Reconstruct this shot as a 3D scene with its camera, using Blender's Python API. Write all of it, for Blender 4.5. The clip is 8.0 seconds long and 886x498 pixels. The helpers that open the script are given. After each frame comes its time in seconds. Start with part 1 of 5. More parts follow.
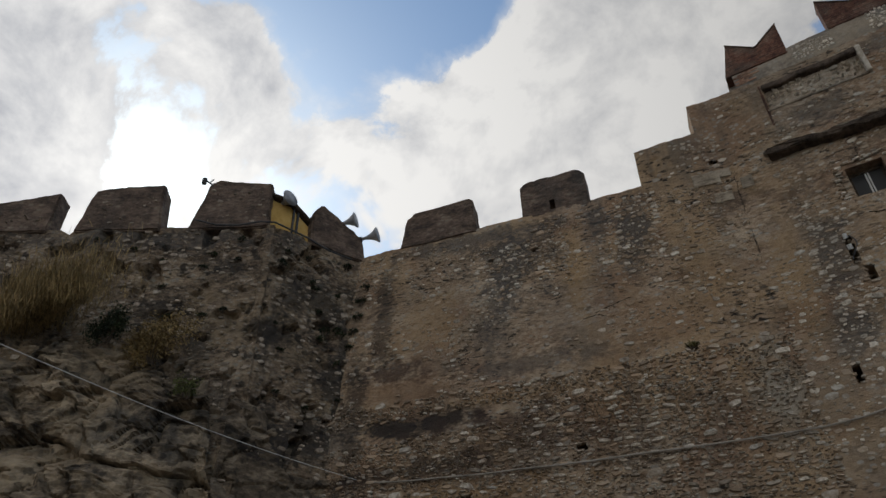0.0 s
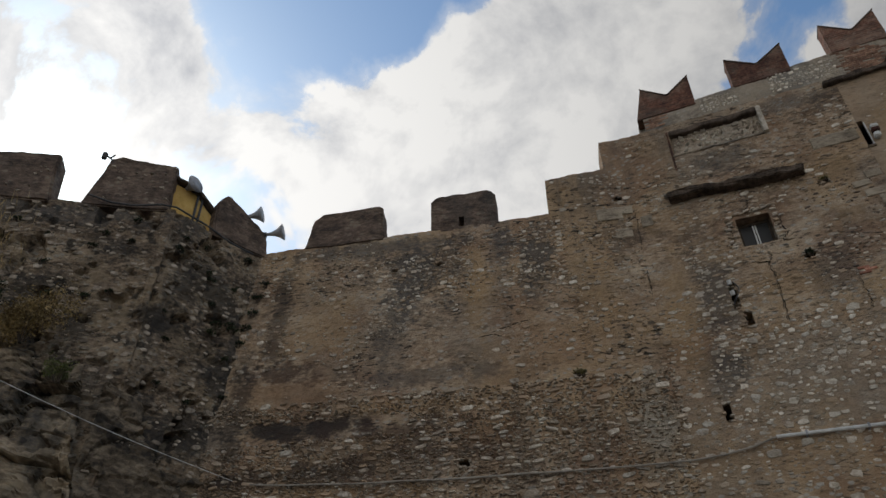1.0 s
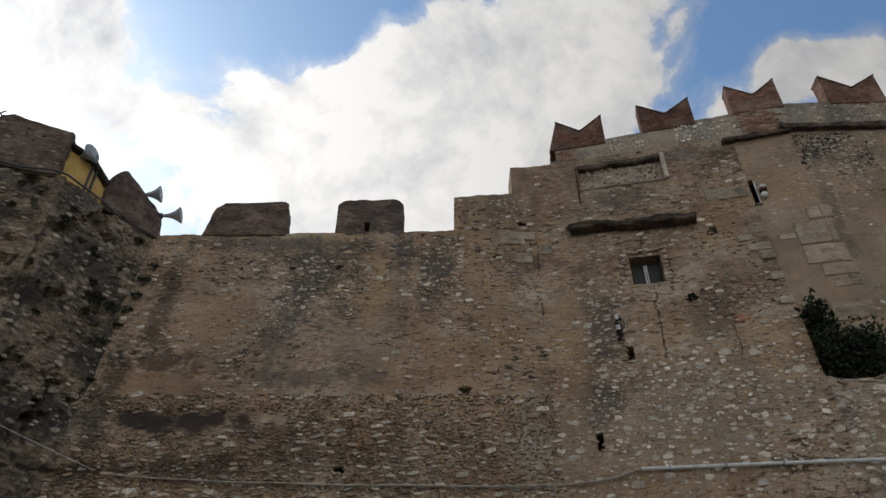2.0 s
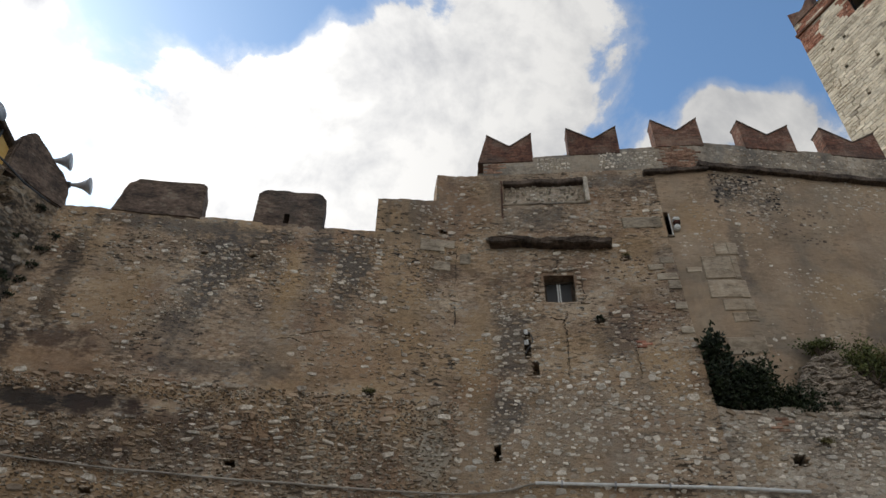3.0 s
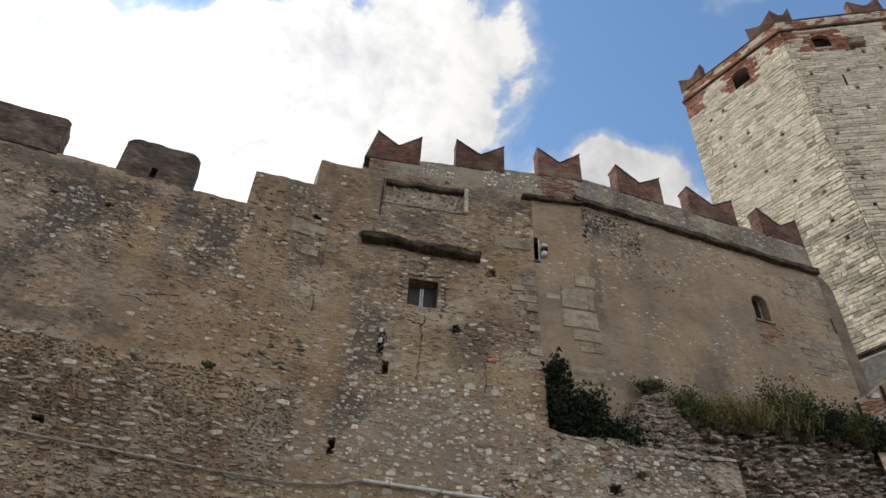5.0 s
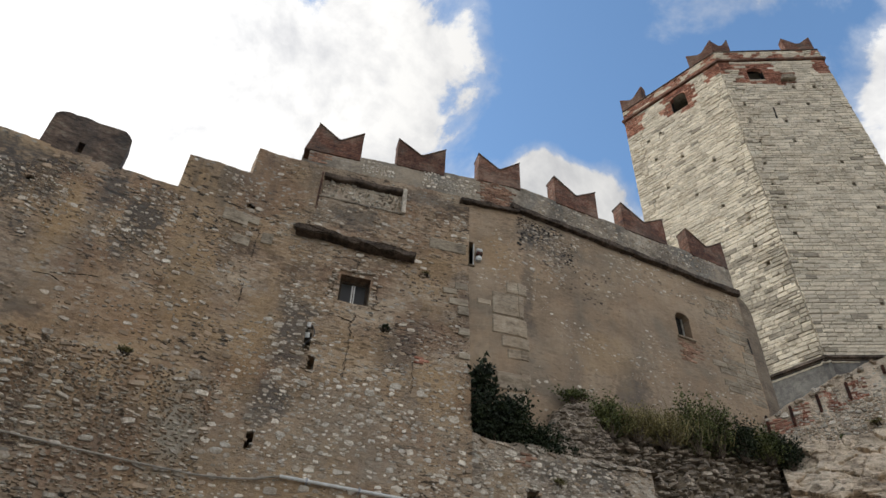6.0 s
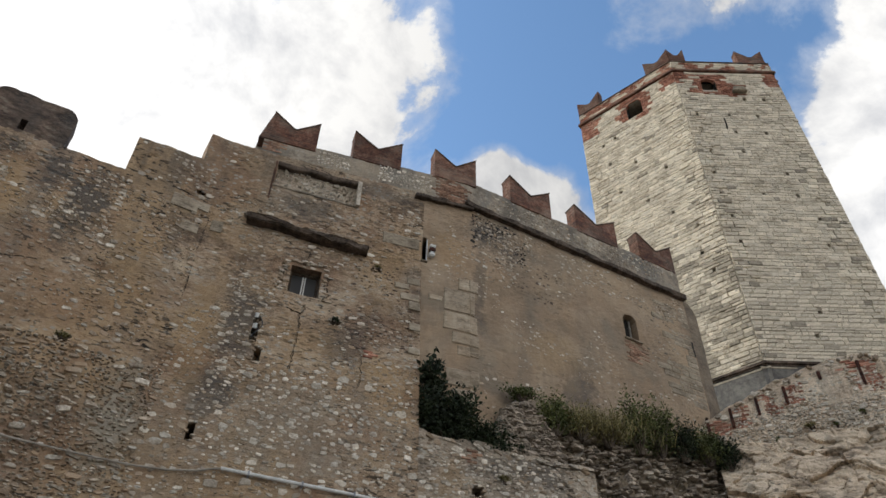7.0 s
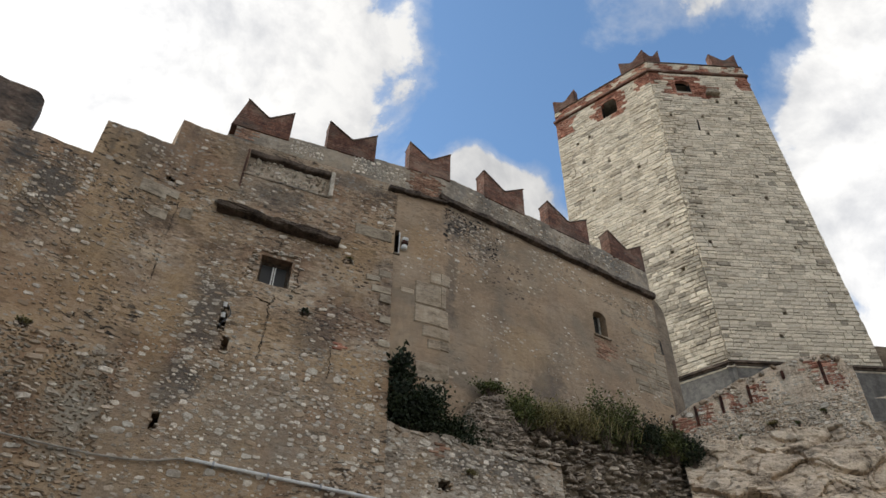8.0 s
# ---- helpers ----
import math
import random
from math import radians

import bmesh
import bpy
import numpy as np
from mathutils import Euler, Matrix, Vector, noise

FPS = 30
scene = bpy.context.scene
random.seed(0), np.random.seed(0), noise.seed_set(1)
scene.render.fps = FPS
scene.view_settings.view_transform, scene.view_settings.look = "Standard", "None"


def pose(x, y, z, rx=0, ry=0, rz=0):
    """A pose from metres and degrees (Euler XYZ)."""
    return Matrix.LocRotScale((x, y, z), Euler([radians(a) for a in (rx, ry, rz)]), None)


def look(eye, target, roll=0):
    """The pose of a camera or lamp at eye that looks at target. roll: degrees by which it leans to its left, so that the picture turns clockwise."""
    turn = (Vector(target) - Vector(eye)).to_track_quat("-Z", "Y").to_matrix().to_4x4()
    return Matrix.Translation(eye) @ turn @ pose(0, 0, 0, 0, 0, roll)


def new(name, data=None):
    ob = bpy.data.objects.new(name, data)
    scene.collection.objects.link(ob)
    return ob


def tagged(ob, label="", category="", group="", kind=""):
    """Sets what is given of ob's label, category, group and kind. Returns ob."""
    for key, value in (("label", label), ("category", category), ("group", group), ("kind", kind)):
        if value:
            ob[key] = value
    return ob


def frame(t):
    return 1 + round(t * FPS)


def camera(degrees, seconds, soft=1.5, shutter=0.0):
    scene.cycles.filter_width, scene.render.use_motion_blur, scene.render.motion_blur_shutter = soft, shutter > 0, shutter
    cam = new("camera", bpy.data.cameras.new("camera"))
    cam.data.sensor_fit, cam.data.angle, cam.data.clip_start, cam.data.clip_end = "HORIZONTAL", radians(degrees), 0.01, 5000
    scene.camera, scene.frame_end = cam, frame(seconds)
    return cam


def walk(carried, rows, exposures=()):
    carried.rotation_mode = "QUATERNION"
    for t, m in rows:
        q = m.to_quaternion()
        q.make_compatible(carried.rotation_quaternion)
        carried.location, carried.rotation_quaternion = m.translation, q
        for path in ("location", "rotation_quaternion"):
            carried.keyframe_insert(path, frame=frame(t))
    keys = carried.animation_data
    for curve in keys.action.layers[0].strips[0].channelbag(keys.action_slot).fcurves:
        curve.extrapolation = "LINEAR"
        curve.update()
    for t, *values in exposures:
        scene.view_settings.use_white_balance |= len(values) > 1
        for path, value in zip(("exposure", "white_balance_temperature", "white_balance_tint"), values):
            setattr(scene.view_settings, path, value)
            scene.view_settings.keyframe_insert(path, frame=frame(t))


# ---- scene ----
cam = camera(62.85, 8.0, soft=1.5)
# seconds, x, y, z, yaw to the right, pitch, roll
ROWS = [
    (0.0, -0.264, -0.361, 1.696, -31.47, 37.35, -1.22),
    (0.5, -0.26, -0.343, 1.683, -26.98, 37.52, -1.13),
    (1.0, -0.24, -0.3, 1.678, -22.26, 38.13, -0.62),
    (1.5, -0.215, -0.259, 1.658, -17.7, 38.68, -0.12),
    (2.0, -0.163, -0.202, 1.64, -12.83, 39.08, 0.4),
    (3.5, 0.0, 0.0, 1.6, -1.9, 39.96, 1.98),
    (4.0, 0.047, 0.052, 1.577, 1.25, 40.08, 2.97),
    (4.5, 0.089, 0.102, 1.558, 4.16, 40.23, 3.21),
    (6.0, 0.196, 0.251, 1.523, 14.0, 41.06, 2.73),
    (6.5, 0.221, 0.294, 1.516, 16.5, 41.11, 2.07),
    (7.0, 0.243, 0.33, 1.515, 18.81, 41.03, 1.58),
    (7.5, 0.263, 0.356, 1.527, 20.72, 40.91, 1.38),
    (8.0, 0.276, 0.378, 1.527, 21.64, 40.64, 1.06),
]
EXPOSURES = [(t, stops, 6600, 10) for t, stops in ((0.0, -0.60), (1.0, -0.47), (2.0, -0.28), (3.5, 0.08), (4.5, 0.20), (6.0, 0.25), (8.0, 0.22))]
walk(cam, [(t, pose(x, y, z, 90 + pitch, 0, -yaw) @ pose(0, 0, 0, 0, 0, roll)) for t, x, y, z, yaw, pitch, roll in ROWS], EXPOSURES)

# ---- world and sun ----
SUN_TO = Vector((-0.80, 0.42, 0.62)).normalized()   # towards the sun, behind the wall to the west
world = bpy.data.worlds.new("world")
scene.world = world
world.use_nodes = True


def node(tree, kind, **values):
    n = tree.nodes.new(kind)
    for key, value in values.items():
        if key in n.inputs:
            n.inputs[key].default_value = value
    return n


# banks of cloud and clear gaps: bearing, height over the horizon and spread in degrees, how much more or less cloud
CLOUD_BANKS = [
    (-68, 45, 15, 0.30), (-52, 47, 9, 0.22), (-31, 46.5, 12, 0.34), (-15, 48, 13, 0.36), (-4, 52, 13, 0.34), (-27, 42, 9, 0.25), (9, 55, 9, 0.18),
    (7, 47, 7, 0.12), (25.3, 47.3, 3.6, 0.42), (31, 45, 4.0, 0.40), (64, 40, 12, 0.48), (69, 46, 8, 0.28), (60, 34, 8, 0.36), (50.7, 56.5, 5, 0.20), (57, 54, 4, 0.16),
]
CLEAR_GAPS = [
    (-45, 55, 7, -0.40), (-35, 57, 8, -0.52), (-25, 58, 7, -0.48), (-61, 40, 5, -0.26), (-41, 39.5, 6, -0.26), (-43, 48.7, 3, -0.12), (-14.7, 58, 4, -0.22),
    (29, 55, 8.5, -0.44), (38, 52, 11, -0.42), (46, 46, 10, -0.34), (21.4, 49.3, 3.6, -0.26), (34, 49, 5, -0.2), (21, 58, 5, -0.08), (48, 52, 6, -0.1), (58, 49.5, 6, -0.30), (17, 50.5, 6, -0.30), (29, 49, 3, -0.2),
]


def build_world():
    tree = world.node_tree
    tree.nodes.clear()
    link = tree.links.new
    out = tree.nodes.new("ShaderNodeOutputWorld")
    bg = tree.nodes.new("ShaderNodeBackground")
    sky = tree.nodes.new("ShaderNodeTexSky")
    sky.sky_type, sky.sun_disc = "NISHITA", False
    sky.sun_elevation = math.asin(SUN_TO.z)
    sky.sun_rotation = math.atan2(SUN_TO.x, SUN_TO.y)
    dim = tree.nodes.new("ShaderNodeMix")
    dim.data_type, dim.blend_type = "RGBA", "MULTIPLY"
    dim.inputs["Factor"].default_value = 1.0
    dim.inputs[7].default_value = (0.16, 0.198, 0.216, 1)
    link(sky.outputs[0], dim.inputs[6])
    co = tree.nodes.new("ShaderNodeTexCoord")
    way = co.outputs["Generated"]
    sep = tree.nodes.new("ShaderNodeSeparateXYZ")
    link(way, sep.inputs[0])

    def maths(op, a, b=None, c=None):
        m = tree.nodes.new("ShaderNodeMath")
        m.operation = op
        for i, v in enumerate((a, b, c)):
            if v is None:
                continue
            if isinstance(v, (int, float)):
                m.inputs[i].default_value = v
            else:
                link(v, m.inputs[i])
        return m.outputs[0]

    def smooth(value, lo, hi, top=1.0):
        r = tree.nodes.new("ShaderNodeMapRange")
        r.interpolation_type = "SMOOTHSTEP"
        r.inputs["From Min"].default_value, r.inputs["From Max"].default_value, r.inputs["To Max"].default_value = lo, hi, top
        link(value, r.inputs["Value"])
        return r.outputs[0]

    def billow(scale, detail, roughness, shift=(0, 0, 0)):
        v = tree.nodes.new("ShaderNodeVectorMath")
        v.operation = "ADD"
        v.inputs[1].default_value = shift
        link(way, v.inputs[0])
        n = node(tree, "ShaderNodeTexNoise", Scale=scale, Detail=detail, Roughness=roughness, Distortion=0.25)
        link(v.outputs[0], n.inputs["Vector"])
        return n.outputs[0]

    big = billow(6.0, 12.0, 0.60)
    lean = maths("MULTIPLY", maths("MAXIMUM", maths("MULTIPLY", sep.outputs[1], -1.0), 0.0), 0.3)
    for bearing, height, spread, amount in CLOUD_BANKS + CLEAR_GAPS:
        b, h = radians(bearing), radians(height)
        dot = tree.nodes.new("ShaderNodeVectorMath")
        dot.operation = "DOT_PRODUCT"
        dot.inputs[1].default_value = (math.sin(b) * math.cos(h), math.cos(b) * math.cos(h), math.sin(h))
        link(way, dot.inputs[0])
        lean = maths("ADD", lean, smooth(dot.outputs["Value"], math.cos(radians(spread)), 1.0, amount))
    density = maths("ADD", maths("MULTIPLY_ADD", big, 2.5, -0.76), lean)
    # wispy haze first, then the solid cloud
    cover = maths("MAXIMUM", smooth(density, 0.44, 0.70), smooth(density, 0.22, 0.62, 0.35))
    # the side turned to the sun is brighter, thick cloud is greyer
    turned = maths("SUBTRACT", big, billow(6.0, 12.0, 0.60, tuple(SUN_TO * 0.045)))
    body = maths("MULTIPLY_ADD", billow(3.4, 7.0, 0.55, (3.1, 1.7, 0.4)), 0.9, 0.1)
    shade = tree.nodes.new("ShaderNodeValToRGB")
    shade.color_ramp.elements[0].position, shade.color_ramp.elements[0].color = 0.33, (0.60, 0.625, 0.68, 1)
    shade.color_ramp.elements[1].position, shade.color_ramp.elements[1].color = 0.64, (1.2, 1.2, 1.19, 1)
    link(maths("MULTIPLY_ADD", turned, 0.8, body), shade.inputs[0])
    mix = tree.nodes.new("ShaderNodeMix")
    mix.data_type = "RGBA"
    link(cover, mix.inputs["Factor"])
    link(dim.outputs[2], mix.inputs[6])
    # clouds shine through more strongly towards the sun
    near = tree.nodes.new("ShaderNodeVectorMath")
    near.operation = "DOT_PRODUCT"
    near.inputs[1].default_value = SUN_TO
    link(way, near.inputs[0])
    glow = tree.nodes.new("ShaderNodeVectorMath")
    glow.operation = "SCALE"
    link(shade.outputs[0], glow.inputs[0])
    forward = maths("POWER", maths("MAXIMUM", near.outputs["Value"], 0.0), 3.0)
    facing = maths("MAXIMUM", maths("SUBTRACT", 0.35, near.outputs["Value"]), 0.0)
    link(maths("MULTIPLY_ADD", facing, 0.85, maths("MULTIPLY_ADD", forward, 0.72, 0.52)), glow.inputs["Scale"])
    link(glow.outputs[0], mix.inputs[7])
    link(mix.outputs[2], bg.inputs["Color"])
    bg.inputs["Strength"].default_value = 1.0
    link(bg.outputs[0], out.inputs[0])


build_world()
sun = new("sun", bpy.data.lights.new("sun", "SUN"))
sun.data.energy, sun.data.angle, sun.data.color = 1.5, radians(12), (1.0, 0.93, 0.82)
sun.matrix_world = look((-30, 20, 50), Vector((-30, 20, 50)) - SUN_TO)


# ---- materials ----
def material(name, low, mid, high, coarse=0.6, fine=7.0, rough=0.9, bump=0.5, streak=None, random_tint=0.0, speck=None, island=False, grain=40.0, stains=(), dashes=0.0, tan=None, washes=(), even=0.45, pits=0.0):
    """Mottled mineral or painted surface: three tones by coarse noise, fine grain, relief; optional dark runs and light specks."""
    m = bpy.data.materials.new(name)
    m.use_nodes = True
    tree = m.node_tree
    link = tree.links.new
    bsdf = tree.nodes["Principled BSDF"]
    bsdf.inputs["Roughness"].default_value = rough
    bsdf.inputs["Specular IOR Level"].default_value = 0.25
    co = tree.nodes.new("ShaderNodeTexCoord")
    a = node(tree, "ShaderNodeTexNoise", Scale=coarse, Detail=7.0, Roughness=0.65)
    b = node(tree, "ShaderNodeTexNoise", Scale=fine, Detail=8.0, Roughness=0.7)
    c = node(tree, "ShaderNodeTexNoise", Scale=grain, Detail=4.0, Roughness=0.6)
    lie = tree.nodes.new("ShaderNodeMapping")
    lie.inputs["Scale"].default_value = (1.0, 1.0, 2.0) if dashes else (1.0, 1.0, 1.0)
    link(co.outputs["Object"], lie.inputs[0])
    for n in (a, b, c):
        link(lie.outputs[0], n.inputs["Vector"])
    ramp = tree.nodes.new("ShaderNodeValToRGB")
    e = ramp.color_ramp.elements
    e[0].position, e[0].color = 0.41, (*low, 1)
    e[1].position, e[1].color = 0.60, (*high, 1)
    k = e.new(0.5)
    k.color = (*mid, 1)
    add = tree.nodes.new("ShaderNodeMix")
    add.data_type = "FLOAT"
    add.inputs[0].default_value = even
    link(a.outputs[0], add.inputs[2])
    link(b.outputs[0], add.inputs[3])
    link(add.outputs[0], ramp.inputs[0])
    colour = ramp.outputs[0]

    def blend(kind, factor, first, second):
        x = tree.nodes.new("ShaderNodeMix")
        x.data_type, x.blend_type = "RGBA", kind
        for socket, v in ((x.inputs[0], factor), (x.inputs[6], first), (x.inputs[7], second)):
            if isinstance(v, tuple):
                socket.default_value = v
            elif isinstance(v, float):
                socket.default_value = v
            else:
                link(v, socket)
        return x.outputs[2]

    def spread(value, lo, hi, to_lo=0.0, to_hi=1.0):
        r = tree.nodes.new("ShaderNodeMapRange")
        r.interpolation_type = "SMOOTHSTEP"
        for key, v in (("From Min", lo), ("From Max", hi), ("To Min", to_lo), ("To Max", to_hi)):
            r.inputs[key].default_value = v
        link(value, r.inputs["Value"])
        return r.outputs[0]

    for k, (tone, scale, power) in enumerate(washes):
        shift = tree.nodes.new("ShaderNodeMapping")
        shift.inputs["Location"].default_value = (7.3 * k + 2.0, 3.1 * k, 5.7 * k)
        link(co.outputs["Object"], shift.inputs[0])
        w = node(tree, "ShaderNodeTexNoise", Scale=scale, Detail=6.0, Roughness=0.62, Distortion=0.3)
        link(shift.outputs[0], w.inputs["Vector"])
        colour = blend("MIX", spread(w.outputs[0], 0.47, 0.64, 0.0, power), colour, (*tone, 1))
    if speck:
        v = node(tree, "ShaderNodeTexVoronoi", Scale=speck[1])
        wob = blend("ADD", 0.06, co.outputs["Object"], b.outputs["Color"])
        st = tree.nodes.new("ShaderNodeMapping")
        st.inputs["Scale"].default_value = (0.8, 0.8, 1.3)
        link(wob, st.inputs[0])
        link(st.outputs[0], v.inputs["Vector"])
        f = spread(v.outputs["Distance"], 0.22, 0.36, 1.0, 0.0)
        g = spread(a.outputs[0], 0.46, 0.58, 0.15, 0.9)
        mul = tree.nodes.new("ShaderNodeMath")
        mul.operation = "MULTIPLY"
        link(f, mul.inputs[0])
        link(g, mul.inputs[1])
        colour = blend("MIX", mul.outputs[0], colour, (*speck[0], 1))
    if streak:
        mp = tree.nodes.new("ShaderNodeMapping")
        mp.inputs["Scale"].default_value = (0.85, 0.85, 0.16)
        link(co.outputs["Object"], mp.inputs[0])
        s = node(tree, "ShaderNodeTexNoise", Scale=1.0, Detail=8.0, Roughness=0.68)
        link(mp.outputs[0], s.inputs["Vector"])
        colour = blend("MIX", spread(s.outputs[0], 0.50, 0.68, 0.0, streak[1]), colour, (*streak[0], 1))
    if dashes:
        mp = tree.nodes.new("ShaderNodeMapping")
        mp.inputs["Scale"].default_value = (4.0, 4.0, 13.0)
        link(co.outputs["Object"], mp.inputs[0])
        cleft = node(tree, "ShaderNodeTexNoise", Scale=1.0, Detail=5.0, Roughness=0.62, Distortion=0.6)
        link(mp.outputs[0], cleft.inputs["Vector"])
        where = node(tree, "ShaderNodeTexNoise", Scale=0.55, Detail=4.0, Roughness=0.6)
        link(co.outputs["Object"], where.inputs["Vector"])
        some = tree.nodes.new("ShaderNodeMath")
        some.operation = "MULTIPLY"
        link(spread(cleft.outputs[0], 0.555, 0.60, 0.0, dashes), some.inputs[0])
        link(spread(where.outputs[0], 0.42, 0.58, 0.18, 1.0), some.inputs[1])
        colour = blend("MIX", some.outputs[0], colour, (0.03, 0.024, 0.018, 1))
    if pits:
        hole = node(tree, "ShaderNodeTexNoise", Scale=2.6, Detail=3.0, Roughness=0.5)
        link(co.outputs["Object"], hole.inputs["Vector"])
        colour = blend("MIX", spread(hole.outputs[0], 0.59, 0.67, 0.0, pits), colour, (0.02, 0.017, 0.014, 1))
    if stains:
        torn = node(tree, "ShaderNodeTexNoise", Scale=1.5, Detail=5.0, Roughness=0.6)
        link(co.outputs["Object"], torn.inputs["Vector"])
        uneven = tree.nodes.new("ShaderNodeMath")
        uneven.operation = "MULTIPLY_ADD"
        uneven.inputs[1].default_value = 2.6
        link(torn.outputs[0], uneven.inputs[0])
        fretted = tree.nodes.new("ShaderNodeMath")
        fretted.operation = "MULTIPLY"
        fretted.inputs[1].default_value = 1.7
        link(b.outputs[0], fretted.inputs[0])
        link(fretted.outputs[0], uneven.inputs[2])
    for sx, sz, rx, rz, power, tone in stains:
        shift = tree.nodes.new("ShaderNodeVectorMath")
        shift.operation = "SUBTRACT"
        shift.inputs[1].default_value = (sx, 0, sz)
        link(co.outputs["Object"], shift.inputs[0])
        squash = tree.nodes.new("ShaderNodeVectorMath")
        squash.operation = "MULTIPLY"
        squash.inputs[1].default_value = (1 / rx, 0, 1 / rz)
        link(shift.outputs[0], squash.inputs[0])
        size = tree.nodes.new("ShaderNodeVectorMath")
        size.operation = "LENGTH"
        link(squash.outputs[0], size.inputs[0])
        broken = tree.nodes.new("ShaderNodeMath")
        broken.operation = "ADD"
        link(uneven.outputs[0], broken.inputs[0])
        link(size.outputs["Value"], broken.inputs[1])
        colour = blend("MIX", spread(broken.outputs[0], 2.5, 3.2, power, 0.0), colour, (*tone, 1))
    if random_tint:
        if island:
            info = tree.nodes.new("ShaderNodeNewGeometry")
            rnd = info.outputs["Random Per Island"]
        else:
            info = tree.nodes.new("ShaderNodeObjectInfo")
            rnd = info.outputs["Random"]
        if tan:
            rest = tree.nodes.new("ShaderNodeMath")
            rest.operation = "FRACT"
            times = tree.nodes.new("ShaderNodeMath")
            times.operation = "MULTIPLY"
            times.inputs[1].default_value = 17.0
            link(rnd, times.inputs[0])
            link(times.outputs[0], rest.inputs[0])
            colour = blend("MIX", spread(rest.outputs[0], 0.1, 0.7, 0.95, 0.0), colour, (*tan, 1))
        val = spread(rnd, 0.0, 1.0, 1 - random_tint, 1 + random_tint)
        h = tree.nodes.new("ShaderNodeHueSaturation")
        link(val, h.inputs["Value"])
        link(colour, h.inputs["Color"])
        colour = h.outputs[0]
    link(colour, bsdf.inputs["Base Color"])
    if bump:
        sm = tree.nodes.new("ShaderNodeMix")
        sm.data_type = "FLOAT"
        sm.inputs[0].default_value = 0.35
        link(b.outputs[0], sm.inputs[2])
        link(c.outputs[0], sm.inputs[3])
        bp = tree.nodes.new("ShaderNodeBump")
        bp.inputs["Strength"].default_value = bump
        bp.inputs["Distance"].default_value = 0.06
        link(sm.outputs[0], bp.inputs["Height"])
        link(bp.outputs[0], bsdf.inputs["Normal"])
    return m


RED_EARTH, ASH = (0.24, 0.135, 0.078), (0.17, 0.15, 0.125)
WALL_WASH = (((0.40, 0.27, 0.15), 0.33, 0.65), (ASH, 0.42, 0.4), (RED_EARTH, 0.6, 0.55))
GREY, BROWN, PITCH, OCHRE = (0.083, 0.074, 0.066), (0.055, 0.032, 0.024), (0.032, 0.028, 0.025), (0.36, 0.235, 0.12)
WALL_TONES = ((0.13, 0.09, 0.06), (0.345, 0.243, 0.158), (0.50, 0.39, 0.275))
MORTAR_BASTION = material("weathered_shaded_mortar_bastion", pits=0.85, washes=(((0.27, 0.20, 0.125), 0.5, 0.6),), low=(0.045, 0.034, 0.026), mid=(0.195, 0.14, 0.094), high=(0.37, 0.285, 0.195), streak=((0.05, 0.045, 0.04), 0.8), speck=((0.30, 0.27, 0.22), 6.5), dashes=0.75, bump=0.9, stains=((-11.0, 11.9, 0.45, 1.4, 0.8, PITCH), (-10.6, 9.6, 0.35, 1.6, 0.8, PITCH), (-11.5, 10.6, 0.4, 0.6, 0.8, PITCH), (-11.1, 8.1, 0.6, 0.8, 0.8, PITCH), (-12.4, 12.2, 0.5, 0.5, 0.7, PITCH), (-13.6, 11.0, 0.6, 0.5, 0.7, PITCH), (-12.6, 10.2, 0.4, 0.5, 0.7, PITCH), (-14.8, 12.0, 0.6, 0.4, 0.6, BROWN), (-14.5, 13.3, 4.0, 0.5, 0.7, GREY)))
MORTAR_PALE = material("sunlit_pale_mortar", (0.42, 0.32, 0.23), (0.67, 0.53, 0.39), (0.77, 0.645, 0.495), coarse=0.9, streak=((0.13, 0.115, 0.095), 0.5), speck=((0.50, 0.46, 0.38), 7.0), dashes=0.4, bump=0.9)
MORTAR_TERRACE = material("grey_terrace_mortar", (0.17, 0.135, 0.10), (0.375, 0.30, 0.225), (0.52, 0.44, 0.345), coarse=0.8, streak=((0.11, 0.095, 0.08), 0.5), speck=((0.44, 0.40, 0.33), 7.0), dashes=0.6, bump=0.9, stains=((6.9, 8.1, 1.2, 0.4, 0.6, GREY), (5.0, 7.6, 0.6, 0.5, 0.4, OCHRE)))
PARAPET = material("stained_parapet_stone", (0.14, 0.115, 0.09), (0.28, 0.23, 0.175), (0.43, 0.365, 0.285), coarse=1.1, washes=(((0.37, 0.30, 0.22), 0.9, 0.7), ((0.15, 0.14, 0.125), 0.8, 0.7)), streak=((0.085, 0.075, 0.065), 0.6), speck=((0.36, 0.33, 0.27), 7.0), bump=0.7)
WEST_STAINS = (
    (-6.3, 12.2, 1.1, 1.5, 0.85, GREY), (-6.9, 11.0, 0.5, 1.3, 0.5, GREY), (-3.45, 12.6, 0.55, 1.7, 0.85, GREY), (-4.2, 12.9, 0.3, 1.3, 0.6, GREY), (-5.9, 9.35, 1.9, 0.32, 0.5, GREY),
    (-9.3, 9.75, 1.3, 0.40, 0.75, BROWN), (-8.9, 8.25, 2.3, 0.38, 0.95, PITCH), (-6.6, 8.0, 1.9, 0.30, 0.6, BROWN), (-8.4, 7.25, 2.6, 0.30, 0.7, PITCH), (-5.6, 7.5, 2.0, 0.30, 0.5, BROWN), (-10.2, 8.2, 0.5, 2.2, 0.7, PITCH), (-6.6, 7.35, 5.0, 1.4, 0.3, (0.07, 0.04, 0.028)), (-9.7, 11.5, 0.35, 2.0, 0.6, PITCH),
)
